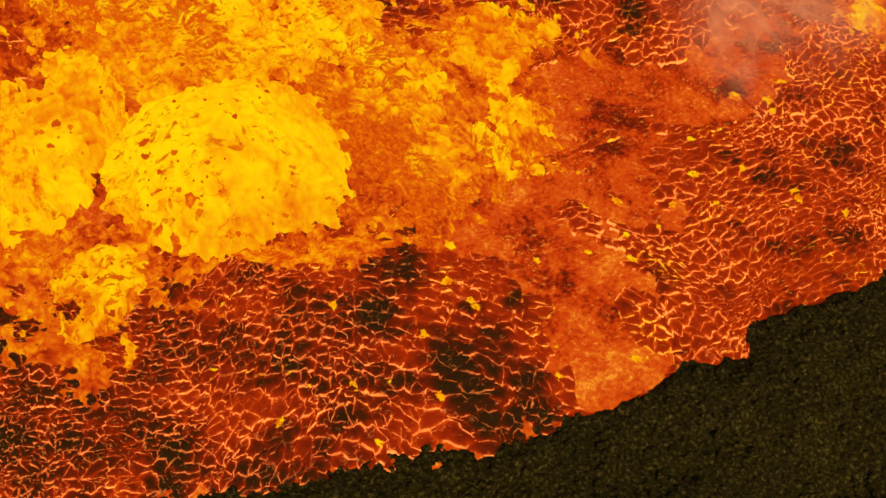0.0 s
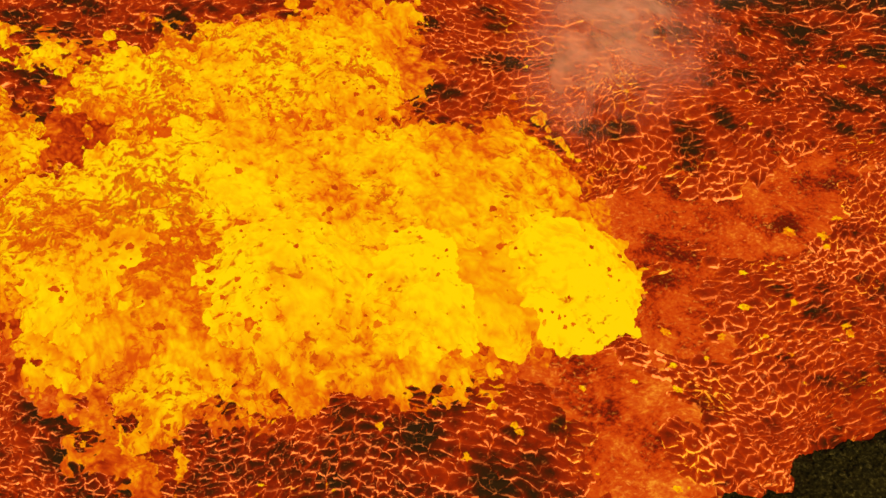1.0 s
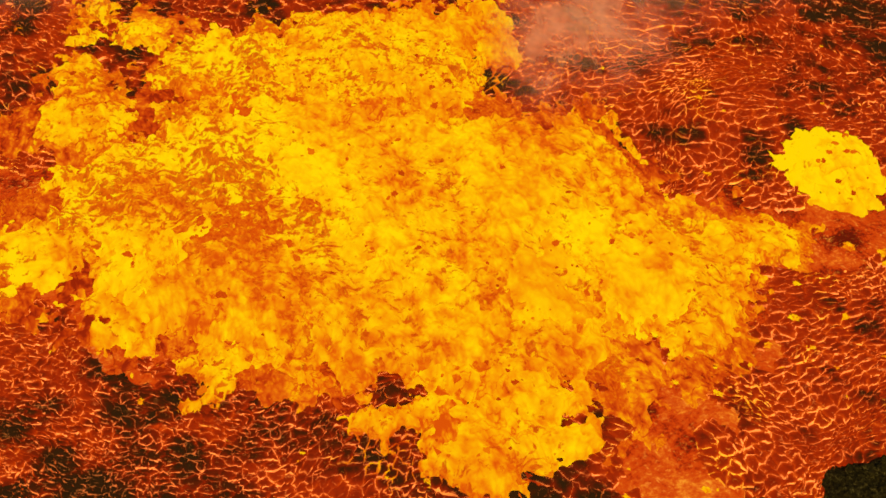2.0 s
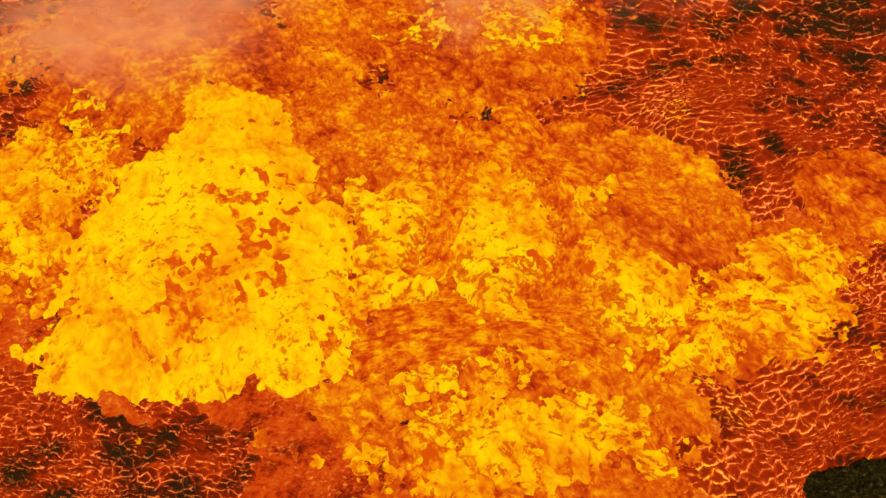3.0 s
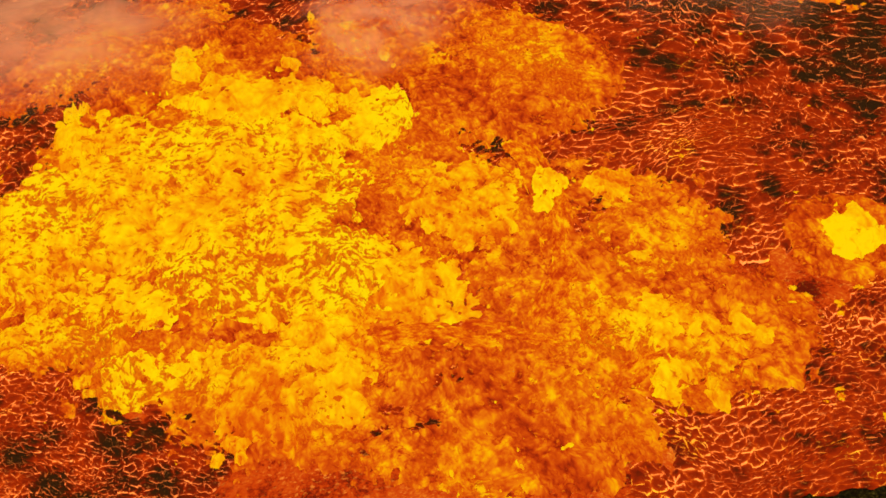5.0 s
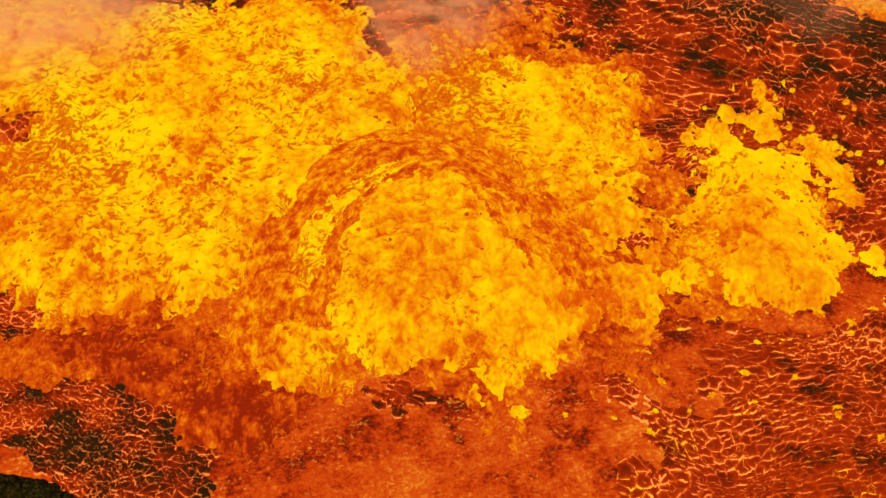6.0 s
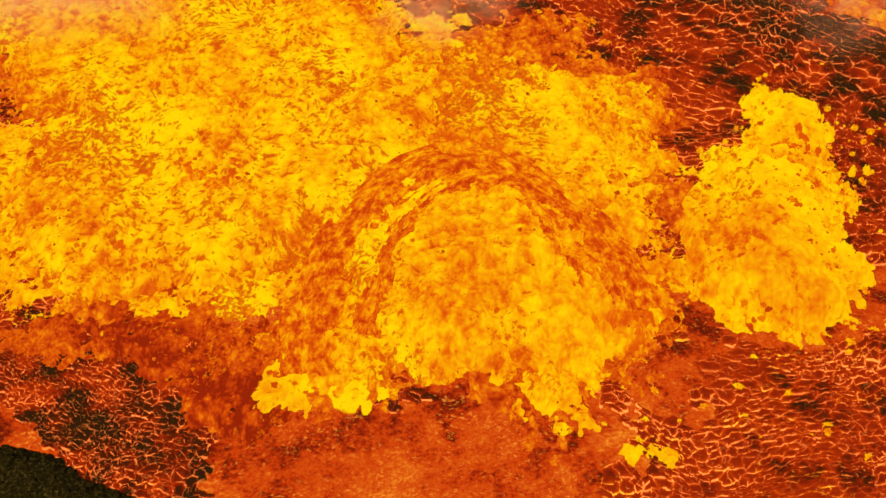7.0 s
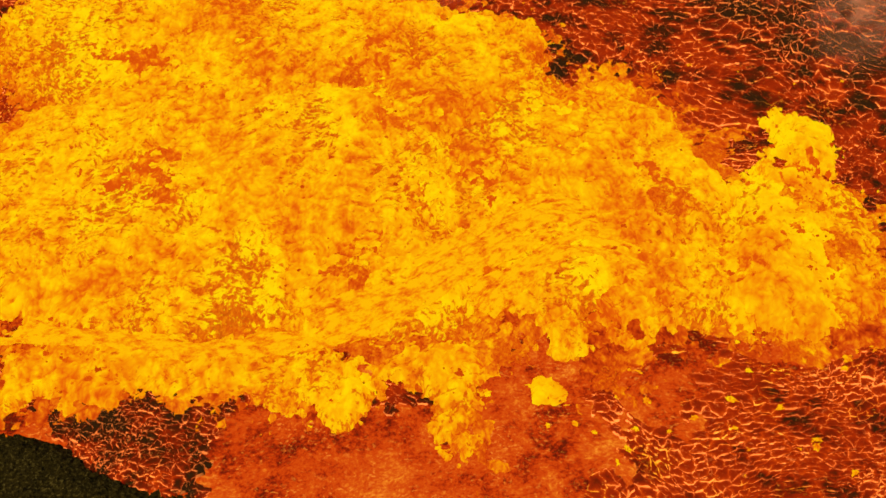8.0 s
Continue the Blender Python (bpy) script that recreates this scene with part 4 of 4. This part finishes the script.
rising(surge("lava_splash", LABELS["crest"], [(35.1, 5.2, 1.0, 2.0, -9), (37.2, 1.6, 0.9, 2.6, -10), (32.2, 4.6, 0.9, 2.2, -11), (36.4, 6.4, 0.7, 1.8, 5)],
             0.5, 0.35, BRIGHT, 1.9, folds=[]),
       (0, -2), (5.2, -1.2), (5.7, -0.25), (6.2, 0.05), (6.7, -0.1), (7.3, -0.9), (8, -2))
rising(surge("lava_splash", LABELS["crest"], [(20.9, 13.3, 4.2, 1.9, -10), (27.0, 9.1, 2.1, 3.0, -10), (17.0, 15.3, 2.1, 2.0, -9)],
             0.5, 0.35, HOT, 1.9, folds=[]),
       (0, -2), (5.2, -1.2), (5.7, -0.2), (6.4, 0.05), (7.0, 0), (7.6, -0.8), (8, -2))
rising(surge("lava_sheet", LABELS["sheet"], [(28.0, -4.6, 2.6, 3.1, -13), (31.8, -2.6, 3.0, 4.4, -13)],
             0.5, 0.5, MIXED, 1.6, folds=[]),
       (0, -1.8), (4.9, -1.2), (5.6, 0), (6.1, 0), (6.5, -0.5), (7.0, -0.9), (8, -1.4))
rising(surge("lava_sheet", LABELS["sheet"], [(-0.2, 6.3, 16.0, 12.8, -6), (-6.0, 0.8, 6.9, 5.9, -6), (8.1, -3.2, 5.3, 4.9, -7), (10.4, -2.3, 6.1, 5.5, -6)],
             1.0, 1.2, HOT, 1.2, folds=[(-4.2, 7.3, 1.4, 1.0, -6), (-1.7, 5.4, 1.0, 1.6, -6), (9.1, -3.5, 0.6, 2.7, -5)],
             bands=[([(-9.4, -5.2), (-5.1, -5.6), (-0.6, -7.0), (3.6, -7.4), (7.9, -7.0), (12.0, -5.0)], 0.8, 0.6, BRIGHT_STREAK)]),
       (0, -2.9), (6.2, -2.2), (6.9, -1.0), (7.5, -0.28), (8, 0))
rising(surge("lava_sheet", LABELS["sheet"], [(0.6, 22.1, 18.0, 9.0, -7), (16.4, 16.8, 6.3, 8.2, -6)],
             0.9, 1.0, HOT, 1.6, folds=[(10.1, 16.2, 0.8, 4.1, -7), (-5.4, 20.8, 1.9, 0.9, -6)]),
       (0, -2.8), (6.4, -2.2), (7.0, -0.7), (7.6, -0.1), (8, 0))
rising(surge("lava_sheet", LABELS["sheet"], [(22.1, 3.4, 8.5, 11.9, -6), (25.2, 11.2, 3.2, 5.0, -6), (26.0, -3.9, 4.8, 4.6, -6)],
             0.9, 1.2, HOT, 1.2, folds=[(26.6, 1.4, 1.0, 3.1, -6), (17.1, 6.2, 0.6, 3.4, -5)],
             bands=[([(6.4, -6.5), (10.6, -4.9), (14.4, -2.3), (19.2, 0.5), (22.4, 0.1)], 1.7, 1.1, BRIGHT_STREAK), ([(15.0, -6.0), (18.0, -3.4), (21.5, -2.2), (24.5, -4.0)], 1.2, 0.9, BRIGHT_STREAK)]),
       (0, -2.8), (6.4, -2.2), (7.0, -0.8), (7.5, -0.2), (8, 0))
rising(surge("lava_sheet", LABELS["sheet"], [(32.1, -5.3, 5.6, 3.8, -6), (34.3, -0.3, 4.1, 3.6, -6)],
             0.7, 0.7, HOT, 0.7, folds=[]),
       (0, -2), (6.5, -1.5), (7.2, -0.3), (7.6, 0), (8, 0))
rising(surge("lava_tongue", LABELS["tongue"], [(-5.5, -7.6, 5.1, 2.6, -6), (3.0, -8.5, 5.7, 2.2, -6), (6.7, -10.7, 2.8, 1.5, -5), (13.6, -11.1, 0.9, 3.0, -3), (12.6, -9.0, 2.5, 1.9, -6)],
             0.45, 0.45, HOT, 1.1, folds=[]),
       (0, -1.8), (6.6, -1.1), (7.2, -0.25), (7.8, 0), (8, 0))
rising(surge("lava_tongue", LABELS["tongue"], [(5.1, -9.8, 1.3, 1.8, -9), (8.8, -10.3, 1.1, 1.8, -8), (17.6, -11.9, 1.2, 2.2, -8), (18.9, -13.6, 0.6, 0.9, -8), (21.0, -15.9, 1.1, 0.7, -7), (22.2, -16.4, 0.5, 0.5, -7)],
             0.5, 0.35, BRIGHT, 0.6, folds=[]),
       (0, -1.6), (6.0, -0.9), (6.5, -0.2), (7.0, 0), (7.5, -0.1), (8, -0.4))
rising(surge("lava_stream", LABELS["stream"], [(47.2, 18.7, 2.4, 1.1, -52), (45.8, 20.7, 1.5, 0.8, -52), (48.8, 16.4, 2.2, 1.2, -52)],
             0.6, 0.4, HOT, 0.35, folds=[]),
       (0, 0), (7.4, 0), (8, -0.4))


# ---- scraps of skin riding on the surges ----
def scrap_material():
    n = Nodes("floating_skin_scrap")
    at = n.coords.outputs["Object"]
    rnd = n.add("ShaderNodeObjectInfo").outputs["Random"]
    fac = n.math("ADD", n.math("MULTIPLY", n.noise(at, 5.0, 3)[0], 0.6), n.math("MULTIPLY", rnd, 0.5))
    return n.glow(n.ramp(fac, [(0.25, srgb(176, 52, 2)), (0.5, srgb(216, 78, 2)), (0.75, srgb(236, 118, 2))]))


SCRAP = scrap_material()


def scrap_mesh(seed):
    """A thin torn scrap with a ragged rim and a curled middle."""
    rng = random.Random(seed)
    n = 11
    rim = [(math.cos(2 * math.pi * k / n) * rng.uniform(0.45, 1.15), math.sin(2 * math.pi * k / n) * rng.uniform(0.35, 0.8)) for k in range(n)]
    V = [(x, y, 0.10 + 0.05 * rng.random()) for x, y in rim] + [(x * 1.05, y * 1.05, -0.25) for x, y in rim] + [(0, 0, 0.20)]
    F = [(k, (k + 1) % n, 2 * n) for k in range(n)] + [(n + k, n + (k + 1) % n, (k + 1) % n, k) for k in range(n)]
    return mesh_from("skin_scrap", V, F, SCRAP)


SCRAPS = [scrap_mesh(k) for k in range(7)]
rng = np.random.RandomState(21)
for ob, height, local, lo, hi, seed in SURGES:
    area = sum(l[2] * l[3] for l in local)
    want = int(min(70, 10 + area * 1.1))
    X, Y = rng.uniform(lo[0], hi[0], want * 12), rng.uniform(lo[1], hi[1], want * 12)
    Z = height(X, Y)
    good = np.nonzero((reach(local, X, Y) > 0.3) & (fbm(X, Y, 3.0, 2, seed + 77) > 0) & (Z > 0.05))[0]
    for k in good[:want]:
        size = 0.05 + 0.16 * rng.rand() ** 3
        s = new("skin_scrap", SCRAPS[rng.randint(len(SCRAPS))])
        s.parent = ob
        s.matrix_basis = Matrix.LocRotScale((X[k], Y[k], Z[k]), Euler((0, 0, rng.uniform(0, 6.28))), (size * rng.uniform(0.8, 1.5), size * 1.4, 0.3))


# ---- spatter lying on the crust ----
def spatter_mesh(seed, arms):
    """A splashed blob: a low mound with fingers thrown out round it."""
    rng = random.Random(seed)
    n = arms * 4
    phase = [rng.uniform(0.7, 1.25) for _ in range(arms)]
    rings = []
    for level, (shrink, z) in enumerate(((1.0, -0.05), (0.92, 0.10), (0.6, 0.26), (0.3, 0.36))):
        ring = []
        for k in range(n):
            a = 2 * math.pi * k / n
            finger = phase[k // 4] * (1.0, 0.85, 0.68, 0.82)[k % 4]
            r = shrink * (finger if level < 2 else 0.35 + 0.4 * finger)
            ring.append((r * math.cos(a), 0.75 * r * math.sin(a), z))
        rings.append(ring)
    V = [p for ring in rings for p in ring] + [(0, 0, 0.4)]
    F = [(l * n + k, l * n + (k + 1) % n, (l + 1) * n + (k + 1) % n, (l + 1) * n + k) for l in range(3) for k in range(n)]
    F += [(3 * n + k, 3 * n + (k + 1) % n, 4 * n) for k in range(n)]
    return add_fold(mesh_from("spatter_blob", V, F, HOT), seed)


SPATTERS = [spatter_mesh(k, 5 + k % 4) for k in range(6)]
SPOTS = [(22.6, -12.5), (33.0, -10.8), (24.5, -15.0), (34.5, -10.1), (26.6, -12.8), (17.6, -13.6), (15.0, -11.3), (21.1, -15.4), (31.8, -9.8), (37.3, 0.1), (28.8, -13.6), (43.9, -0.3),
         (31.3, 2.8), (27.6, 7.1), (-1.0, -7.6), (40.6, 4.8), (35.5, -2.3), (29.9, -15.7), (28.3, -2.9), (32.7, -11.4), (21.7, -14.2), (29.8, -16.1),
         (31.0, -17.8), (24.0, 22.8), (40.9, 13.6), (24.6, -13.8), (26.3, -14.6)]
FRONT_SPOTS = [(10.7, -17.2), (9.4, -15.8), (6.5, -13.5), (4.2, -12.3), (7.7, -17.7), (9.4, -11.7), (14.1, -14.4), (11.7, -14.5), (8.2, -15.3), (13.8, -12.8), (5.2, -15.4)]
RAFT_ORIGIN = (10.0, -13.0)
BLOB = "small splashed blob of bright yellow lava on the crust"
CRUMB = "tiny glowing spatter drop lying on the crust"


def spatter(x, y, size, label):
    ob = tagged(new("spatter_blob", SPATTERS[rng.randint(len(SPATTERS))]), label, "lava spatter", "spatter on the crust")
    ob.matrix_basis = Matrix.LocRotScale((x, y, 0.08), Euler((0, 0, rng.uniform(0, 6.28))), (size, size, size * 0.6))
    return ob


for x, y in SPOTS:
    spatter(x, y, rng.uniform(0.24, 0.42), BLOB)
FOUNDERING = [spatter(x, y, rng.uniform(0.2, 0.36), BLOB) for x, y in FRONT_SPOTS]
count = 0
while count < 130:
    x, y = rng.uniform(-9, 46), rng.uniform(-20, 30)
    X, Y = np.array([x]), np.array([y])
    if inland(X, Y)[0] > -0.5 or open_lava(X, Y)[0] > 1.5 or rng.rand() > math.exp(-max(0.0, -open_lava(X, Y)[0]) / 6) + 0.12:
        continue
    ob = spatter(x, y, 0.08 + 0.20 * rng.rand() ** 2, CRUMB)
    if 2.2 < x < 18.5 and y < -6:
        FOUNDERING.append(ob)
    count += 1


# ---- drops thrown up by the fountain ----
def drop_mesh(seed):
    rng = random.Random(seed)
    bm = bmesh.new()
    bmesh.ops.create_icosphere(bm, subdivisions=2, radius=1.0)
    for v in bm.verts:
        v.co *= 1 + 0.45 * noise.noise(v.co * 1.7 + Vector((seed, 0, 0)))
        v.co.z *= 0.8 if v.co.z > 0 else 1.5
    me = bpy.data.meshes.new("lava_drop")
    bm.to_mesh(me)
    bm.free()
    me.materials.append(HOT)
    return add_fold(me, seed)


DROPS = [drop_mesh(k) for k in range(4)]
FLIGHTS = []


def throw(x, y, when, up, east, north, size):
    ob = tagged(new("lava_drop", DROPS[rng.randint(4)]), "glowing drop of lava flung into the air", "lava drop", "flying lava drops")
    ob.scale = (size, size, size)
    ob.location = (x, y, -1)
    FLIGHTS.append((ob, x, y, when, up, east, north))


for _ in range(170):
    a = rng.uniform(-0.7, 2.2)
    speed = rng.uniform(1.5, 9.5)
    throw(33 + rng.uniform(-3, 3), -1 + rng.uniform(-3, 4), rng.uniform(5.0, 6.9), rng.uniform(4, 8.5), speed * math.cos(a), speed * math.sin(a), 0.06 + 0.14 * rng.rand() ** 2)
for _ in range(26):
    throw(10 + rng.uniform(-8, 10), 15 + rng.uniform(-3, 3), rng.uniform(3.6, 4.6), rng.uniform(3, 6), rng.uniform(-2, 2), rng.uniform(0, 3), 0.12 + 0.25 * rng.rand() ** 2)
for _ in range(24):
    throw(24 + rng.uniform(-5, 5), 6 + rng.uniform(-4, 4), rng.uniform(5.2, 7.0), rng.uniform(3, 6), rng.uniform(-2, 3), rng.uniform(0, 4), 0.12 + 0.25 * rng.rand() ** 2)
for _ in range(30):
    throw(10 + rng.uniform(-8, 10), 12 + rng.uniform(-5, 5), rng.uniform(0.1, 1.6), rng.uniform(3, 6), rng.uniform(-3, 2), rng.uniform(0, 3), 0.12 + 0.25 * rng.rand() ** 2)


# ---- smoke over the far lava ----
def smoke_material():
    n = Nodes("lava_tinted_smoke")
    at = n.coords.outputs["Object"]
    seed = n.add("ShaderNodeObjectInfo").outputs["Random"]
    away = n.add("ShaderNodeVectorMath", {0: n.vec("MULTIPLY", at, (1, 1, 0))}, operation="LENGTH").outputs["Value"]
    soft = n.add("ShaderNodeMapRange", {"Value": away, "From Min": 1.0, "From Max": 0.15}, interpolation_type="SMOOTHSTEP").outputs[0]
    wisps = n.noise(n.warp(n.vec("ADD", at, n.vec("MULTIPLY", seed, (9.0, 7.0, 5.0))), 1.5, 0.6), 1.8, 5, 0.6)[0]
    thick = n.add("ShaderNodeMapRange", {"Value": wisps, "From Min": 0.36, "From Max": 0.7}).outputs[0]
    dense = n.math("MULTIPLY", n.math("MULTIPLY", soft, thick), 0.9)
    # the salmon diffuse colour paints the lava's glow into the smoke
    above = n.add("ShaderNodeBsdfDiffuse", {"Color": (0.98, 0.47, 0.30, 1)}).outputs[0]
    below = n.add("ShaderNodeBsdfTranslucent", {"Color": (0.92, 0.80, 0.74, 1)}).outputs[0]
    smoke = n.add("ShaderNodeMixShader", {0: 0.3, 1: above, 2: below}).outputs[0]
    clear = n.add("ShaderNodeBsdfTransparent").outputs[0]
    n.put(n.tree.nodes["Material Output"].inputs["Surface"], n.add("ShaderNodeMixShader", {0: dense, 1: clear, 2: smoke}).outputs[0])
    return n.mat


SMOKE = smoke_material()
PUFFS = []


def smoke_wisp(x, y, z, rx, ry, turn, ways):
    """A wisp of smoke: three lumpy bulging veils over one another. ways: seconds and drift."""
    ob = tagged(new("smoke_wisp"), "thin wisp of smoke drifting over lava, its glow painted in as salmon", "smoke", "smoke wisps")
    ob.location = (x, y, z)
    for k in range(3):
        me = grid_mesh("veil", np.linspace(-1, 1, 33), np.linspace(-1, 1, 33),
                       lambda X, Y: 0.35 * (1 - X * X - Y * Y) + 0.25 * fbm(X + k, Y, 0.8, 3, 300 + k), SMOKE, lambda X, Y, Z: np.hypot(X, Y) < 1)
        veil = new("veil", me)
        veil.parent = ob
        veil.visible_shadow = False
        veil.matrix_basis = Matrix.LocRotScale((0.15 * rx * (k - 1), 0.1 * ry * (1 - k), 1.6 * k), Euler((0, 0, radians(turn + 25 * k))), (rx, ry, 2.5))
    PUFFS.append((ob, ways))


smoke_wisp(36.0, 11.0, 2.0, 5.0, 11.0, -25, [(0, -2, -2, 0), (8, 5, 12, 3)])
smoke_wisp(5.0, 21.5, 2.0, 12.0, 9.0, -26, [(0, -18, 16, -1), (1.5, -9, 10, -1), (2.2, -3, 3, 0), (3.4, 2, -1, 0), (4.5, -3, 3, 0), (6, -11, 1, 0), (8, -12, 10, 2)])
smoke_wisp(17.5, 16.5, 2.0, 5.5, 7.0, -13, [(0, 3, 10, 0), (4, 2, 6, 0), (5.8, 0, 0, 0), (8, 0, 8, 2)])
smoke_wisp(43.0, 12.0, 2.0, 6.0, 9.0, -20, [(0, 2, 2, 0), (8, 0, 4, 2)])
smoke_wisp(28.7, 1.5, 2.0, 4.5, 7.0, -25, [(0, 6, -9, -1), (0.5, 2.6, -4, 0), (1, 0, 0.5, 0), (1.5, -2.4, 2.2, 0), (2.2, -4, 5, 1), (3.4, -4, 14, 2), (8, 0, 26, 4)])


# ---- rubble on the banks ----
def rubble():
    """Clods and stones strewn on the near bank, joined: nobody could count them."""
    rs = np.random.RandomState(77)
    base = bmesh.new()
    bmesh.ops.create_icosphere(base, subdivisions=1, radius=1.0)
    V0 = np.array([v.co[:] for v in base.verts])
    F0 = [[v.index for v in f.verts] for f in base.faces]
    base.free()
    n = 9000
    x = rs.uniform(-12, 42, n)
    y = shore(x) - 14 * rs.rand(n) ** 1.3 + 0.2
    dry = inland(x, y) > 0.15
    x, y = x[dry], y[dry]
    n = len(x)
    z = ground_height(x, y)
    size = 0.05 + 0.17 * rs.rand(n) ** 3
    shape = rs.uniform([0.8, 0.8, 0.5], [1.5, 1.3, 0.9], (n, 3)) * size[:, None]
    V = V0[None] * rs.uniform(0.6, 1.25, (n, len(V0), 1)) * shape[:, None] + np.stack([x, y, z + 0.15 * size], 1)[:, None]
    F = (np.array(F0)[None] + len(V0) * np.arange(n)[:, None, None]).reshape(-1, 3).tolist()
    V = V.reshape(-1, 3).tolist()
    return mesh_from("rubble", V, F, SOIL, smooth=False)


tagged(new("rubble", rubble()), "dark brown scoria clods and stones strewn on the bank", "stones", kind="stuff")


# ---- the crust: the nearest plates of the front raft are pieces of their own ----
raft = tagged(new("crust_raft"), "raft of cracked dark crust plates glowing at their rims", "lava crust")
raft.location = (*RAFT_ORIGIN, 0)
near_first = sorted(plates["front"], key=lambda q: q[0][1])
for one in near_first[:300]:
    mid = one[0]
    piece = new("crust_plate", plates_mesh("crust_plate", [one], tuple(mid)))
    piece.parent = raft
    piece.location = (mid[0] - RAFT_ORIGIN[0], mid[1] - RAFT_ORIGIN[1], 0)
if near_first[300:]:
    tagged(new("joined_crust", plates_mesh("joined_crust", near_first[300:], RAFT_ORIGIN)), kind="stuff").parent = raft
rest = tagged(new("lava_crust"), "dark cracked lava crust with glowing red and salmon cracks", "lava crust")
by_bank = sorted(plates["rest"], key=lambda q: math.hypot(q[0][0] - 27, q[0][1] + 16))
for one in by_bank[:300]:
    mid = one[0]
    piece = new("crust_plate", plates_mesh("crust_plate", [one], tuple(mid)))
    piece.parent = rest
    piece.location = (mid[0], mid[1], 0)
tagged(new("joined_crust", plates_mesh("joined_crust", by_bank[300:])), kind="stuff").parent = rest


def motions():
    for ob, levels in PLANS:
        x, y, _ = ob.location
        walk(ob, [(t, pose(x + (drift[0] if drift else 0), y + (drift[1] if drift else 0), z)) for t, z, *drift in levels])
    SINK = [(0, 0), (1.9, 0), (2.5, -0.14), (3.3, -0.7), (8, -0.8)]
    for ob in [raft] + FOUNDERING:
        x, y, z0 = ob.location
        turn = ob.matrix_basis.to_euler().z
        walk(ob, [(t, pose(x, y, z0 + z, 0, 0, math.degrees(turn))) for t, z in SINK])
    for ob, x, y, when, up, east, north in FLIGHTS:
        lasts = 2 * up / 9.8 + 0.12
        rows = [(0, pose(x, y, -1))] + ([(when - 0.1, pose(x, y, -1))] if when > 0.2 else [])
        for k in range(1, 7):
            s = lasts * k / 6
            rows.append((when + s, pose(x + east * s, y + north * s, -0.2 + up * s - 4.9 * s * s, 25 * k, 0, 20 * k)))
        x, y = x + east * lasts, y + north * lasts
        rows += [(when + lasts + 0.3, pose(x, y, -1, 150, 0, 120)), (8, pose(x, y, -1, 150, 0, 120))]
        walk(ob, [r for r in rows if r[0] <= 8])
    for ob, ways in PUFFS:
        x, y, z = ob.location
        walk(ob, [(t, pose(x + dx, y + dy, z + dz)) for t, dx, dy, dz in ways])


motions()
